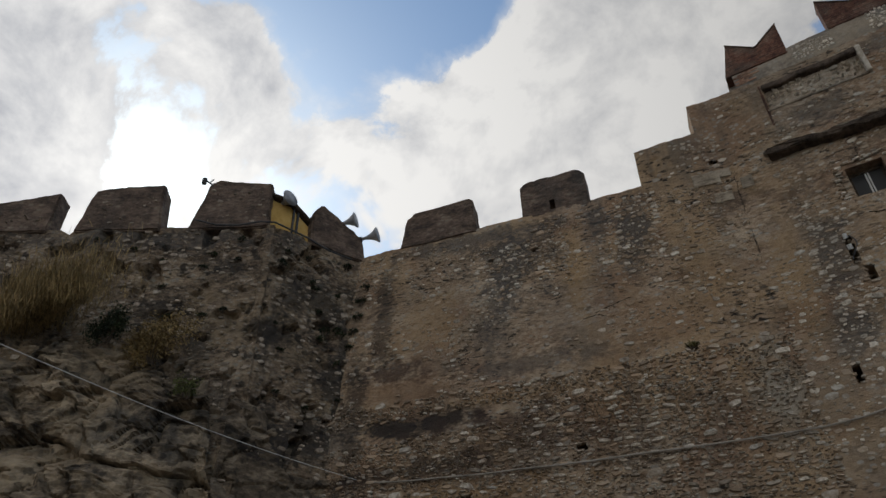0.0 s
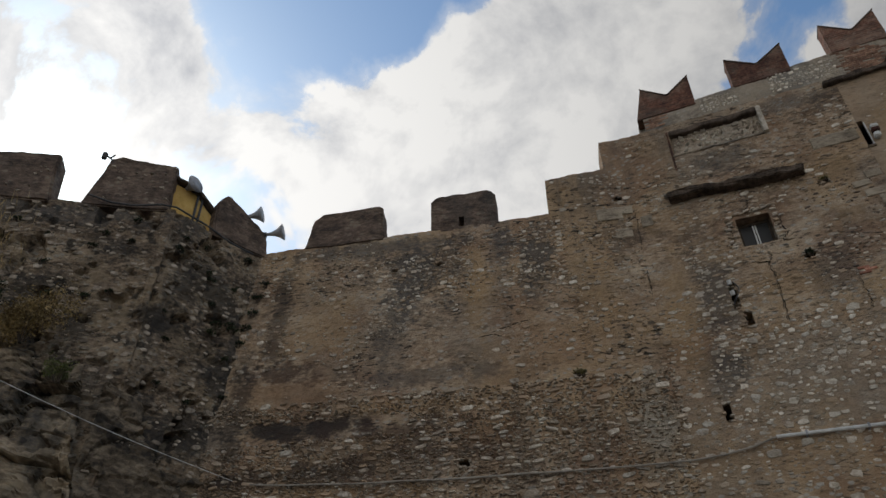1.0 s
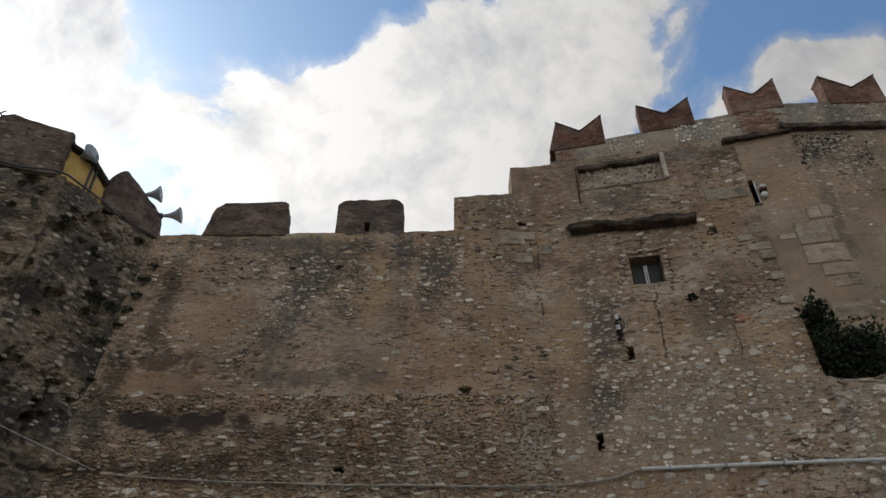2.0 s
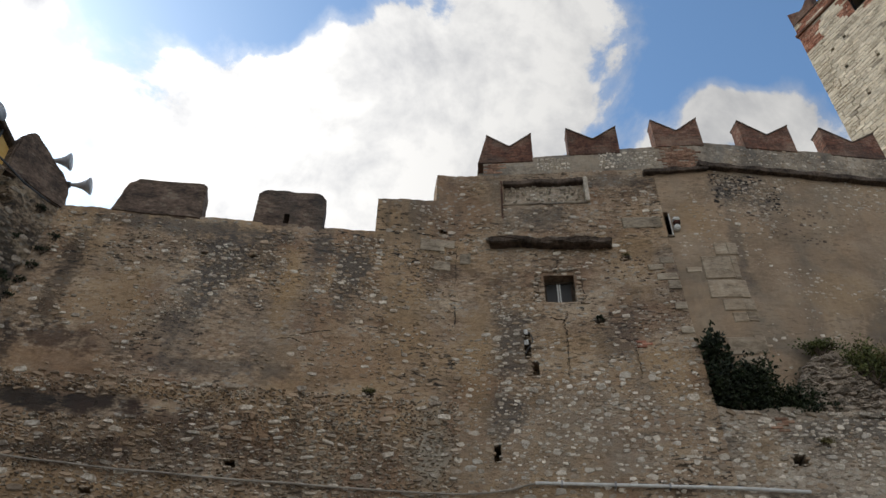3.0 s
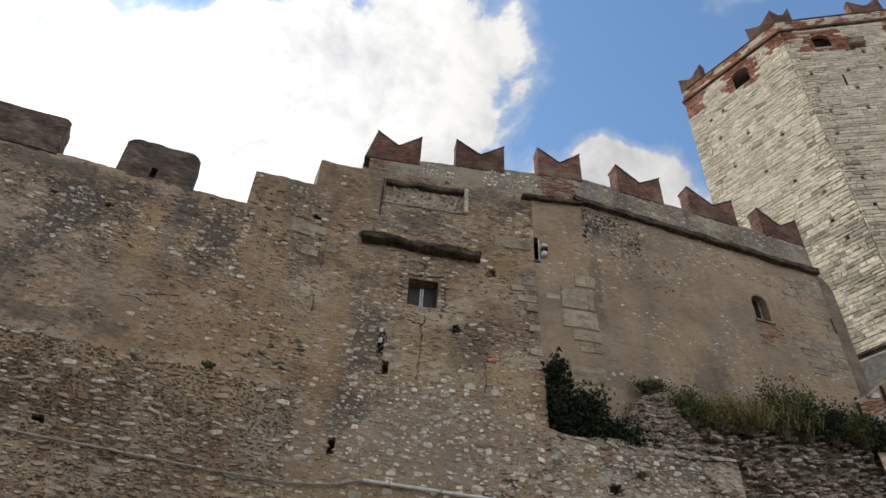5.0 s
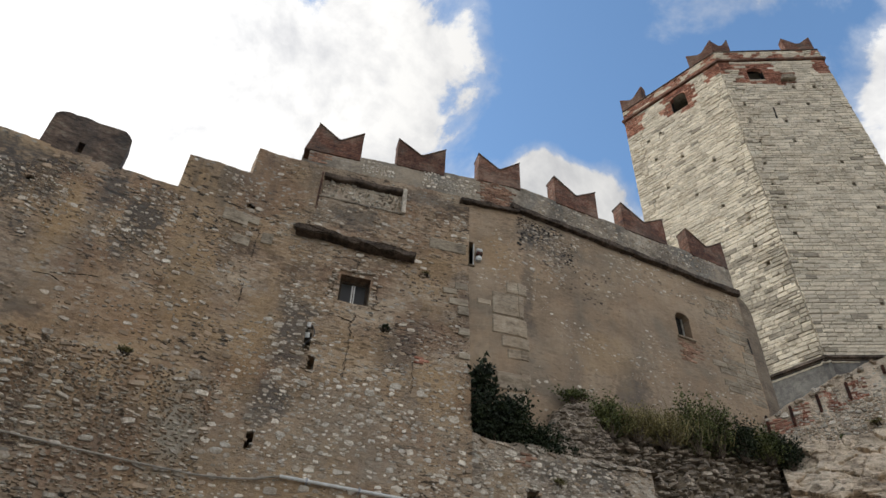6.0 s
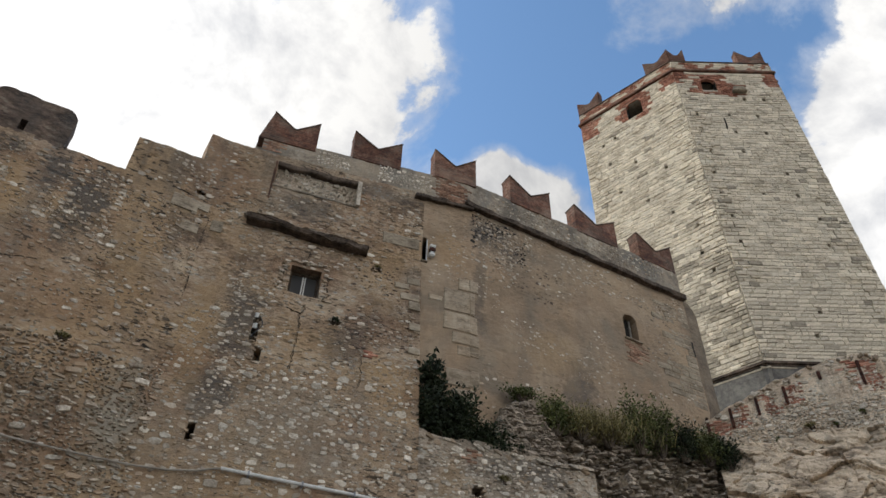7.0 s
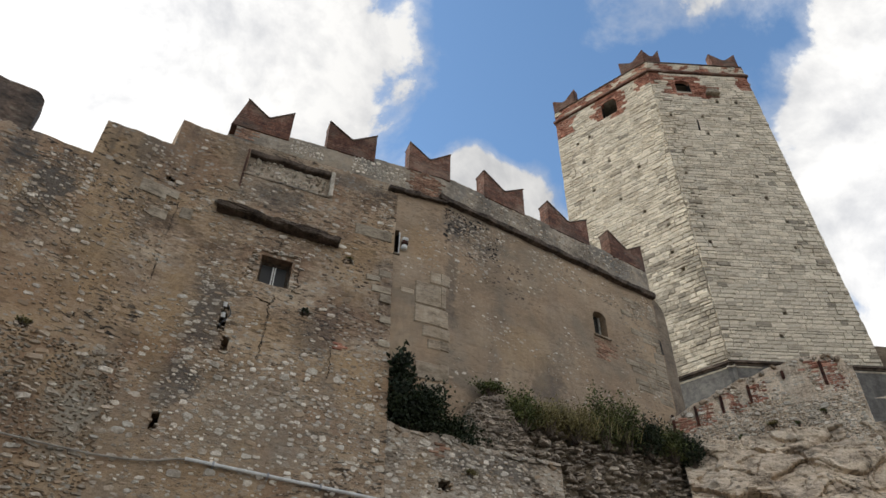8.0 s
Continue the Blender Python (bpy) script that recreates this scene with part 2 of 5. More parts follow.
WEST_LIGHT = ((-7.6, 6.55, 3.0, 0.35, 0.7, OCHRE), (-9.2, 9.2, 1.6, 0.5, 0.55, (0.30, 0.18, 0.10)), (-4.6, 7.9, 1.2, 0.6, 0.5, (0.30, 0.18, 0.10)), (-3.3, 9.8, 1.3, 0.8, 0.5, (0.33, 0.205, 0.115)), (-6.5, 8.6, 2.0, 0.25, 0.5, OCHRE), (-1.5, 7.6, 0.45, 1.3, 0.8, (0.36, 0.32, 0.255)), (-8.6, 11.0, 1.2, 1.2, 0.5, OCHRE), (-4.9, 11.6, 0.4, 1.6, 0.6, OCHRE), (-2.2, 11.0, 0.8, 1.6, 0.35, OCHRE), (-7.2, 13.35, 3.6, 0.35, 0.7, GREY))
MORTAR_WEST = material("weathered_mortar_west", *WALL_TONES, washes=WALL_WASH, streak=((0.085, 0.078, 0.07), 0.6), speck=((0.36, 0.325, 0.27), 6.5), dashes=1.0, bump=0.9, stains=WEST_LIGHT + WEST_STAINS)
MORTAR_HOUSE = material("weathered_mortar_house", *WALL_TONES, washes=WALL_WASH, streak=((0.10, 0.09, 0.08), 0.4), speck=((0.40, 0.365, 0.305), 6.5), dashes=0.85, bump=0.9, stains=(
    (2.0, 8.2, 3.0, 1.4, 0.4, (0.30, 0.255, 0.20)),
    (0.25, 10.6, 0.55, 1.9, 0.7, GREY), (0.1, 8.6, 0.5, 0.9, 0.55, GREY), (2.5, 10.4, 0.6, 0.8, 0.5, GREY), (1.2, 14.5, 1.3, 0.45, 0.6, GREY), (3.4, 15.7, 1.2, 0.35, 0.55, GREY), (3.3, 13.0, 1.0, 1.4, 0.45, OCHRE), (-0.5, 10.2, 0.5, 1.8, 0.45, OCHRE), (1.6, 10.3, 0.9, 0.7, 0.3, OCHRE), (3.6, 10.1, 0.6, 0.5, 0.5, OCHRE), (-0.3, 13.2, 0.8, 1.0, 0.3, OCHRE)))
PLASTER = material("ochre_plaster", (0.225, 0.162, 0.108), (0.305, 0.223, 0.15), (0.365, 0.275, 0.19), coarse=0.45, even=0.3, washes=(((0.39, 0.293, 0.195), 0.5, 0.6), ((0.20, 0.165, 0.125), 0.45, 0.65), ((0.36, 0.235, 0.14), 0.8, 0.35)), streak=((0.15, 0.12, 0.095), 0.4), dashes=0.3, bump=0.45, stains=((6.5, 15.3, 1.1, 0.85, 0.85, GREY), (6.05, 13.2, 0.25, 2.0, 0.5, GREY), (9.0, 10.9, 0.6, 1.4, 0.6, GREY), (8.3, 12.0, 1.0, 0.9, 0.3, OCHRE), (5.2, 14.3, 0.5, 1.0, 0.35, OCHRE)))
STONE = material("pale_rubble_stone", (0.30, 0.25, 0.19), (0.46, 0.395, 0.315), (0.64, 0.585, 0.495), coarse=3.0, fine=14.0, random_tint=0.25, tan=(0.31, 0.225, 0.15))
STONES = material("pale_rubble_stones", (0.30, 0.25, 0.19), (0.46, 0.395, 0.315), (0.64, 0.585, 0.495), coarse=3.0, fine=14.0, random_tint=0.25, island=True, tan=(0.31, 0.225, 0.15))
STONES_WEST = material("stained_rubble_stones", (0.22, 0.17, 0.125), (0.41, 0.345, 0.27), (0.66, 0.60, 0.51), coarse=3.0, fine=14.0, random_tint=0.3, island=True, tan=(0.33, 0.235, 0.155), stains=tuple((a, b, c, d, e * 0.4, f) for a, b, c, d, e, f in WEST_STAINS))
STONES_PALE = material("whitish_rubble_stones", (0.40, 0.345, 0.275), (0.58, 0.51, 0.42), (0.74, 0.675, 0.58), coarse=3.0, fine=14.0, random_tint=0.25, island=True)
RUBBLE = material("dull_loose_rubble", (0.14, 0.113, 0.085), (0.26, 0.21, 0.162), (0.41, 0.345, 0.27), coarse=3.0, fine=14.0, random_tint=0.3, island=True)
CAP = material("blackened_mortar", (0.055, 0.04, 0.032), (0.125, 0.087, 0.065), (0.21, 0.15, 0.11), coarse=1.4, streak=((0.06, 0.055, 0.05), 0.6), speck=((0.22, 0.18, 0.135), 6.0), dashes=0.5, bump=0.8)
BRICK_WALL = material("old_red_brick", (0.08, 0.038, 0.027), (0.165, 0.07, 0.043), (0.255, 0.14, 0.097), coarse=1.6, fine=12.0, random_tint=0.2, washes=(((0.29, 0.22, 0.16), 1.3, 0.35), ((0.085, 0.055, 0.042), 0.9, 0.6)))
BRICKS = material("old_red_bricks", (0.18, 0.075, 0.05), (0.33, 0.14, 0.09), (0.45, 0.26, 0.185), coarse=1.6, fine=12.0, random_tint=0.35, island=True)
DULL_BRICKS = material("brown_old_bricks", (0.15, 0.082, 0.054), (0.26, 0.148, 0.096), (0.36, 0.25, 0.175), coarse=1.6, fine=12.0, random_tint=0.3, island=True)
ASHLAR = material("pale_limestone_block", (0.40, 0.33, 0.24), (0.60, 0.515, 0.395), (0.70, 0.615, 0.485), coarse=1.1, fine=9.0, random_tint=0.13, dashes=0.5, bump=0.35)
ASHLARS = material("pale_limestone_blocks", (0.40, 0.33, 0.24), (0.60, 0.515, 0.395), (0.70, 0.615, 0.485), coarse=1.1, fine=9.0, random_tint=0.13, island=True, dashes=0.5, bump=0.35)
WORN_SHADED = material("weathered_shaded_block", (0.25, 0.208, 0.155), (0.40, 0.34, 0.258), (0.51, 0.442, 0.345), coarse=2.0, fine=9.0, random_tint=0.3, dashes=0.4, bump=0.4)
WORN_SHADEDS = material("weathered_shaded_blocks", (0.25, 0.208, 0.155), (0.40, 0.34, 0.258), (0.51, 0.442, 0.345), coarse=2.0, fine=9.0, random_tint=0.3, island=True, dashes=0.4, bump=0.4)
JOINT = material("lime_joint", (0.215, 0.175, 0.127), (0.385, 0.325, 0.245), (0.50, 0.435, 0.335), coarse=1.2)
QUOIN = material("grey_quoin_stone", (0.19, 0.15, 0.108), (0.30, 0.245, 0.178), (0.38, 0.32, 0.24), coarse=1.5, random_tint=0.12, dashes=0.4)
PALE_QUOIN = material("pale_quoin_stone", (0.21, 0.163, 0.113), (0.335, 0.265, 0.19), (0.43, 0.355, 0.265), coarse=2.2, washes=(((0.33, 0.25, 0.172), 1.1, 0.8),), random_tint=0.16, dashes=0.45)
PLINTH = material("shaded_grey_plaster", (0.075, 0.068, 0.06), (0.12, 0.11, 0.098), (0.18, 0.165, 0.145), coarse=1.2, streak=((0.06, 0.055, 0.05), 0.5))
PLASTER_DARK = material("shaded_grey_brown_plaster", (0.11, 0.083, 0.058), (0.19, 0.145, 0.102), (0.26, 0.205, 0.148), coarse=0.6, streak=((0.11, 0.09, 0.075), 0.6), dashes=0.3)
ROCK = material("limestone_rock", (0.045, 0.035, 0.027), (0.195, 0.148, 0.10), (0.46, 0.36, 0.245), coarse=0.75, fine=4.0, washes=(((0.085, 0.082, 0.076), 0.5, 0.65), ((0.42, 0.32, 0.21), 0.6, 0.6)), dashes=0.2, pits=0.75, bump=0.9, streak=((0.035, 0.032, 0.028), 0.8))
ROCK_SHADED = material("shaded_dark_rock", (0.03, 0.024, 0.019), (0.115, 0.087, 0.06), (0.27, 0.21, 0.148), coarse=0.9, fine=4.0, dashes=0.4, pits=0.8, bump=0.9)
ROCK_PALE = material("sunlit_pale_limestone_rock", (0.26, 0.20, 0.145), (0.60, 0.475, 0.345), (0.75, 0.62, 0.47), coarse=0.9, fine=4.0, dashes=0.7, pits=0.4, bump=0.9, streak=((0.10, 0.09, 0.075), 0.6))
EARTH = material("dry_earth", (0.075, 0.058, 0.04), (0.14, 0.108, 0.073), (0.22, 0.172, 0.118), coarse=1.0)
BOUNCE_GROUND = material("pale_bounce_ground", (0.15, 0.135, 0.115), (0.20, 0.18, 0.155), (0.26, 0.24, 0.205), coarse=0.5, fine=20.0)
TIMBER = material("dark_weathered_timber", (0.035, 0.027, 0.02), (0.07, 0.052, 0.038), (0.12, 0.09, 0.065), coarse=2.5, fine=16.0)
YELLOW = material("yellow_plaster", (0.42, 0.25, 0.07), (0.52, 0.33, 0.10), (0.58, 0.38, 0.14), coarse=1.2, bump=0.2)
RUST = material("shaded_rusty_iron", (0.025, 0.009, 0.006), (0.055, 0.019, 0.012), (0.11, 0.04, 0.025), coarse=4.0, rough=0.75)
GREY_METAL = material("dull_grey_metal", (0.22, 0.22, 0.23), (0.3, 0.3, 0.31), (0.38, 0.38, 0.38), coarse=5.0, rough=0.5, bump=0.05)
DARK_METAL = material("dark_metal", (0.03, 0.03, 0.032), (0.05, 0.05, 0.052), (0.075, 0.075, 0.075), coarse=5.0, rough=0.5, bump=0.05)
CABLE = material("cable_sheath", (0.2, 0.172, 0.14), (0.28, 0.245, 0.2), (0.36, 0.32, 0.27), coarse=3.0, rough=0.6, bump=0.0)
PALE = material("pale_plastic", (0.5, 0.49, 0.46), (0.58, 0.57, 0.54), (0.66, 0.65, 0.62), coarse=6.0, rough=0.5, bump=0.05)
DARK = material("unlit_black", (0.012, 0.011, 0.01), (0.02, 0.018, 0.016), (0.03, 0.027, 0.023), coarse=2.0)
WOOD_FRAME = material("grey_window_wood", (0.2, 0.185, 0.16), (0.28, 0.26, 0.23), (0.36, 0.34, 0.3), coarse=5.0, fine=30.0, bump=0.15)


CORNICE = material("brown_shaded_cornice", (0.032, 0.024, 0.018), (0.075, 0.054, 0.04), (0.15, 0.11, 0.082), coarse=2.0, fine=10.0, bump=0.8)


def add_brick_courses(m, tint):
    """Courses of single bricks over a brick material, with pale mortar."""
    tree = m.node_tree
    link = tree.links.new
    bsdf = tree.nodes["Principled BSDF"]
    old = bsdf.inputs["Base Color"].links[0].from_socket
    co = tree.nodes.new("ShaderNodeTexCoord")
    turn = tree.nodes.new("ShaderNodeMapping")
    turn.inputs["Rotation"].default_value = (radians(90), 0, 0)
    link(co.outputs["Object"], turn.inputs[0])
    b = node(tree, "ShaderNodeTexBrick", Scale=1.0)
    b.inputs["Brick Width"].default_value, b.inputs["Row Height"].default_value, b.inputs["Mortar Size"].default_value = 0.26, 0.07, 0.006
    b.inputs["Color1"].default_value, b.inputs["Color2"].default_value, b.inputs["Mortar"].default_value = (1, 1, 1, 1), (0.55, 0.6, 0.65, 1), (*tint, 1)
    link(turn.outputs[0], b.inputs["Vector"])
    x = tree.nodes.new("ShaderNodeMix")
    x.data_type, x.blend_type = "RGBA", "MULTIPLY"
    x.inputs[0].default_value = 1.0
    link(old, x.inputs[6])
    link(b.outputs["Color"], x.inputs[7])
    link(x.outputs[2], bsdf.inputs["Base Color"])


add_brick_courses(BRICK_WALL, (1.05, 1.25, 1.35))


def leaf_material(name, low, mid, high):
    m = material(name, low, mid, high, coarse=2.0, fine=12.0, rough=0.6, bump=0.0, random_tint=0.4, island=True)
    m.node_tree.nodes["Principled BSDF"].inputs["Subsurface Weight"].default_value = 0.0
    return m


LEAF_DARK = leaf_material("dark_green_leaves", (0.009, 0.013, 0.006), (0.017, 0.025, 0.010), (0.034, 0.045, 0.017))
LEAF_MID = leaf_material("green_leaves", (0.042, 0.052, 0.016), (0.09, 0.102, 0.032), (0.165, 0.17, 0.06))
GRASS_DRY = leaf_material("dry_grass", (0.095, 0.082, 0.03), (0.185, 0.155, 0.06), (0.30, 0.245, 0.11))
WEED_BROWN = leaf_material("withered_brown_weed", (0.13, 0.088, 0.036), (0.24, 0.165, 0.068), (0.36, 0.26, 0.12))
GLASS = bpy.data.materials.new("window_glass")
GLASS.use_nodes = True
_g = GLASS.node_tree.nodes["Principled BSDF"]
_g.inputs["Base Color"].default_value, _g.inputs["Roughness"].default_value = (0.035, 0.034, 0.033, 1), 0.45
_g.inputs["Transmission Weight"].default_value = 0.25
_g.inputs["Specular IOR Level"].default_value = 0.2


# ---- builders ----
def finish(name, bm, mat, smooth=False):
    me = bpy.data.meshes.new(name)
    bm.normal_update()
    bm.to_mesh(me)
    bm.free()
    me.materials.append(mat)
    if smooth:
        me.shade_smooth()
    return new(name, me)


def part(name, bm, mat, parent, label="", smooth=False):
    ob = finish(name, bm, mat, smooth)
    ob.parent = parent
    if parent.data is None:
        ob.matrix_parent_inverse = Matrix.Translation(-parent.location)
    return tagged(ob, label=label)


def structure(name, bm, mat, label, category="wall"):
    return tagged(finish(name, bm, mat), label, category, kind="structure")


class Face:
    """A vertical wall face: u along it, z up, off outwards; battered below a height."""

    def __init__(self, x, y, azimuth, batter=0.0, foot=13.7):
        a = radians(azimuth)
        self.o, self.d, self.n = Vector((x, y, 0)), Vector((math.cos(a), math.sin(a), 0)), Vector((math.sin(a), -math.cos(a), 0))
        self.batter, self.foot, self.azimuth = batter, foot, azimuth

    def at(self, u, z, off=0.0):
        off += self.batter * max(0.0, self.foot - z)
        return self.o + self.d * u + self.n * off + Vector((0, 0, z))

    def u(self, x):
        return (x - self.o.x) / self.d.x

    def turn(self):
        return Matrix(((self.d.x, -self.n.x, 0), (self.d.y, -self.n.y, 0), (0, 0, 1))).to_4x4()


def rough_noise(p, amp, scale=1.1):
    fine = noise.noise(p * scale * 7.0)
    pit = max(0.0, noise.noise(p * scale * 4.3 + Vector((4, 9, 2))) - 0.28)
    return amp * (noise.noise(p * scale) + 0.5 * noise.noise(p * scale * 2.7) + 0.45 * fine - 1.6 * pit)


def hollow(p, deep):
    """Eroded pockets between the stones."""
    k = max(0.0, noise.noise(p * 1.9 + Vector((3, 8, 1))) + 0.45 * noise.noise(p * 4.7) - 0.26)
    return -min(deep, deep * 3.2 * k)


def wall_mesh(face, u0, u1, z0, top, holes=(), thick=1.0, step=0.075, amp=0.04, rise=0.0, hollows=0.0):
    """A wall of real thickness; holes are (u0, u1, z0, z1, depth). The top may rise along u."""
    us = {u0, u1}
    zs = {z0, top}
    n = max(2, int((u1 - u0) / step))
    us |= {u0 + (u1 - u0) * i / n for i in range(n + 1)}
    zlow = max(z0, 5.5)
    n = max(2, int((top - zlow) / step))
    zs |= {zlow + (top - zlow) * i / n for i in range(n + 1)}
    for a, b, c, d, _ in holes:
        us = {u for u in us if min(abs(u - a), abs(u - b)) > 0.06 or u in (u0, u1)} | {a, b}
        zs = {z for z in zs if min(abs(z - c), abs(z - d)) > 0.05 or z in (z0, top)} | {c, d}
    us, zs = sorted(us), sorted(zs)
    bm = bmesh.new()
    grid = []
    for j, z in enumerate(zs):
        row = []
        for u in us:
            zz = z + ((rise(u) if callable(rise) else rise * (u - u0) / (u1 - u0)) if j == len(zs) - 1 else 0)
            p = face.at(u, zz)
            k = rough_noise(p, amp) + (hollow(p, hollows) if hollows else 0.0)
            if j == len(zs) - 1:
                p.z += rough_noise(p * 1.7, 0.03)
            row.append(bm.verts.new(p + face.n * k))
        grid.append(row)

    def hole_at(u, z):
        for h in holes:
            if h[0] < u < h[1] and h[2] < z < h[3]:
                return h
        return None

    inner = {}

    def deep(i, j, depth):
        key = (i, j, depth)
        if key not in inner:
            inner[key] = bm.verts.new(grid[j][i].co - face.n * depth)
        return inner[key]

    for j in range(len(zs) - 1):
        for i in range(len(us) - 1):
            mu, mz = (us[i] + us[i + 1]) / 2, (zs[j] + zs[j + 1]) / 2
            h = hole_at(mu, mz)
            quad = (grid[j][i], grid[j][i + 1], grid[j + 1][i + 1], grid[j + 1][i])
            if h is None:
                bm.faces.new(quad)
                continue
            d = h[4]
            if d < thick:
                bm.faces.new((deep(i, j, d), deep(i + 1, j, d), deep(i + 1, j + 1, d), deep(i, j + 1, d)))
            d = min(d, thick)
            for (i0, j0), (i1, j1), (du, dz) in (((i, j), (i + 1, j), (0, -1)), ((i + 1, j), (i + 1, j + 1), (1, 0)), ((i + 1, j + 1), (i, j + 1), (0, 1)), ((i, j + 1), (i, j), (-1, 0))):
                ni, nj = i + du, j + dz
                if 0 <= ni < len(us) - 1 and 0 <= nj < len(zs) - 1 and hole_at((us[ni] + us[ni + 1]) / 2, (zs[nj] + zs[nj + 1]) / 2) is h:
                    continue
                bm.faces.new((grid[j0][i0], grid[j1][i1], deep(i1, j1, d), deep(i0, j0, d)))
    # back, top and ends
    back_lo = [bm.verts.new(face.at(u, z0, -thick)) for u in us]
    back_hi = [bm.verts.new(Vector((*face.at(u, grid[-1][i].co.z, -thick)[:2], grid[-1][i].co.z))) for i, u in enumerate(us)]
    through_holes = [h for h in holes if h[4] >= thick]
    for i in range(len(us) - 1):
        bm.faces.new((grid[-1][i], grid[-1][i + 1], back_hi[i + 1], back_hi[i]))
        if not any(h[0] < (us[i] + us[i + 1]) / 2 < h[1] for h in through_holes):
            bm.faces.new((back_lo[i + 1], back_lo[i], back_hi[i], back_hi[i + 1]))
    for i in (0, -1):
        col = [r[i] for r in grid] + [back_hi[i], back_lo[i]]
        bm.faces.new(col if i == -1 else col[::-1])
    return bm


def extruded(face, outline, front, back, bevel=0.03, cuts=0, amp=0.0):
    """A solid from an outline of (u, z), from the offset front to the offset back."""
    bm = bmesh.new()
    f = [bm.verts.new(face.at(u, z, front)) for u, z in outline]
    b = [bm.verts.new(face.at(u, z, back)) for u, z in outline]
    bm.faces.new(f)
    bm.faces.new(b[::-1])
    n = len(f)
    for i in range(n):
        bm.faces.new((f[(i + 1) % n], f[i], b[i], b[(i + 1) % n]))
    bmesh.ops.recalc_face_normals(bm, faces=bm.faces)
    if cuts:
        bmesh.ops.subdivide_edges(bm, edges=[e for e in bm.edges if e.calc_length() > 0.3], cuts=cuts, use_grid_fill=True)
    if bevel:
        sharp = [e for e in bm.edges if len(e.link_faces) == 2 and e.calc_face_angle(0) > 0.6]
        bmesh.ops.bevel(bm, geom=sharp, offset=bevel, segments=2, affect="EDGES")
    if amp:
        for v in bm.verts:
            q = v.co * 2.2
            v.co += Vector((noise.noise(q), noise.noise(q + Vector((9, 3, 1))), noise.noise(q + Vector((2, 7, 5))))) * amp
    return bm


def lump(rng, w, h, d):
    """Corner points of an irregular, flattened field stone, as rows of (u, z, off)."""
    rows = []
    n = rng.choice((5, 6, 7, 8))
    turn = rng.uniform(0, 6.28)
    square = lambda k: math.copysign(abs(k) ** 0.6, k)
    rim = [(square(math.cos(turn + 6.283 * i / n)) * w / 2 * rng.uniform(0.7, 1.1), square(math.sin(turn + 6.283 * i / n)) * h / 2 * rng.uniform(0.65, 1.1)) for i in range(n)]
    rows.append([(a, b, -0.05) for a, b in rim])
    rows.append([(a, b, d * 0.45) for a, b in rim])
    rows.append([(a * 0.8 + rng.uniform(-0.06, 0.06) * w, b * 0.78 + rng.uniform(-0.06, 0.06) * h, d * rng.uniform(0.75, 1.1)) for a, b in rim])
    return rows


def add_lump(bm, rows, place):
    ring = [[bm.verts.new(place(*p)) for p in r] for r in rows]
    n = len(ring[0])
    for k in range(2):
        for i in range(n):
            bm.faces.new((ring[k][i], ring[k][(i + 1) % n], ring[k + 1][(i + 1) % n], ring[k + 1][i]))
    bm.faces.new(ring[2])


LUMPS = None


def stone_meshes():
    global LUMPS
    if LUMPS is None:
        rng = random.Random(5)
        LUMPS = []
        for _ in range(24):
            bm = bmesh.new()
            add_lump(bm, lump(rng, 1.0, 1.0, 1.0), lambda a, b, c: Vector((a, -c, b)))
            me = bpy.data.meshes.new("stone")
            bm.normal_update()
            bm.to_mesh(me)
            bm.free()
            me.materials.append(STONE)
            LUMPS.append(me)
    return LUMPS


def scatter_stones(owner, face, u0, u1, z0, z1, count, seed, holes=(), size=(0.09, 0.30), flat=0.55, singles=None, patch=0.8, cut=-0.12, amp=0.035, proud=0.016, keep=None, mat=None, hollows=0.0):
    """Field stones showing in the mortar: those in the stretch singles are objects of their own, the rest one joined part."""
    rng = random.Random(seed)
    bm = bmesh.new()
    made = 0
    cells = {}
    meshes = stone_meshes()
    tries = 0
    while made < count and tries < count * 8:
        tries += 1
        u, z = rng.uniform(u0, u1), rng.uniform(z0, z1)
        p = face.at(u, z)
        if noise.noise(p * patch + Vector((seed, 0, 0))) + 0.4 * noise.noise(p * patch * 3.1) < cut + rng.uniform(-0.12, 0.12):
            continue
        if keep and not keep(u, z):
            continue
        w = size[0] + (size[1] - size[0]) * rng.random() ** 2.2
        h = w * rng.uniform(flat * 0.7, flat * 1.35)
        if any(a - w / 2 < u < b + w / 2 and c - h / 2 < z < d + h / 2 for a, b, c, d, _ in holes):
            continue
        key = (int(u / 0.3), int(z / 0.3))
        if any(abs(u - a) < (w + b) * 0.5 and abs(z - c) < (h + d) * 0.5 for i in (-1, 0, 1) for j in (-1, 0, 1) for a, c, b, d in cells.get((key[0] + i, key[1] + j), ())):
            continue
        cells.setdefault(key, []).append((u, z, w, h))
        base = p + face.n * (rough_noise(p, amp) + (hollow(p, hollows) if hollows else 0.0))
        depth = proud * rng.uniform(0.5, 1.5)
        tilt = rng.uniform(-0.25, 0.25)
        made += 1
        if singles and singles[0] < u < singles[1] and singles[2] < z < singles[3]:
            ob = new("stone", rng.choice(meshes))
            ob.parent = owner
            ob.matrix_basis = Matrix.Translation(base) @ face.turn() @ Matrix.Rotation(tilt, 4, "Y") @ Matrix.Diagonal((w, depth, h, 1))
            continue
        ct, st = math.cos(tilt), math.sin(tilt)
        add_lump(bm, lump(rng, w, h, depth), lambda a, b, c: base + face.d * (a * ct - b * st) + Vector((0, 0, a * st + b * ct)) + face.n * c)
    ob = part("stones", bm, mat or STONES, owner)
    tagged(ob, kind="stuff")
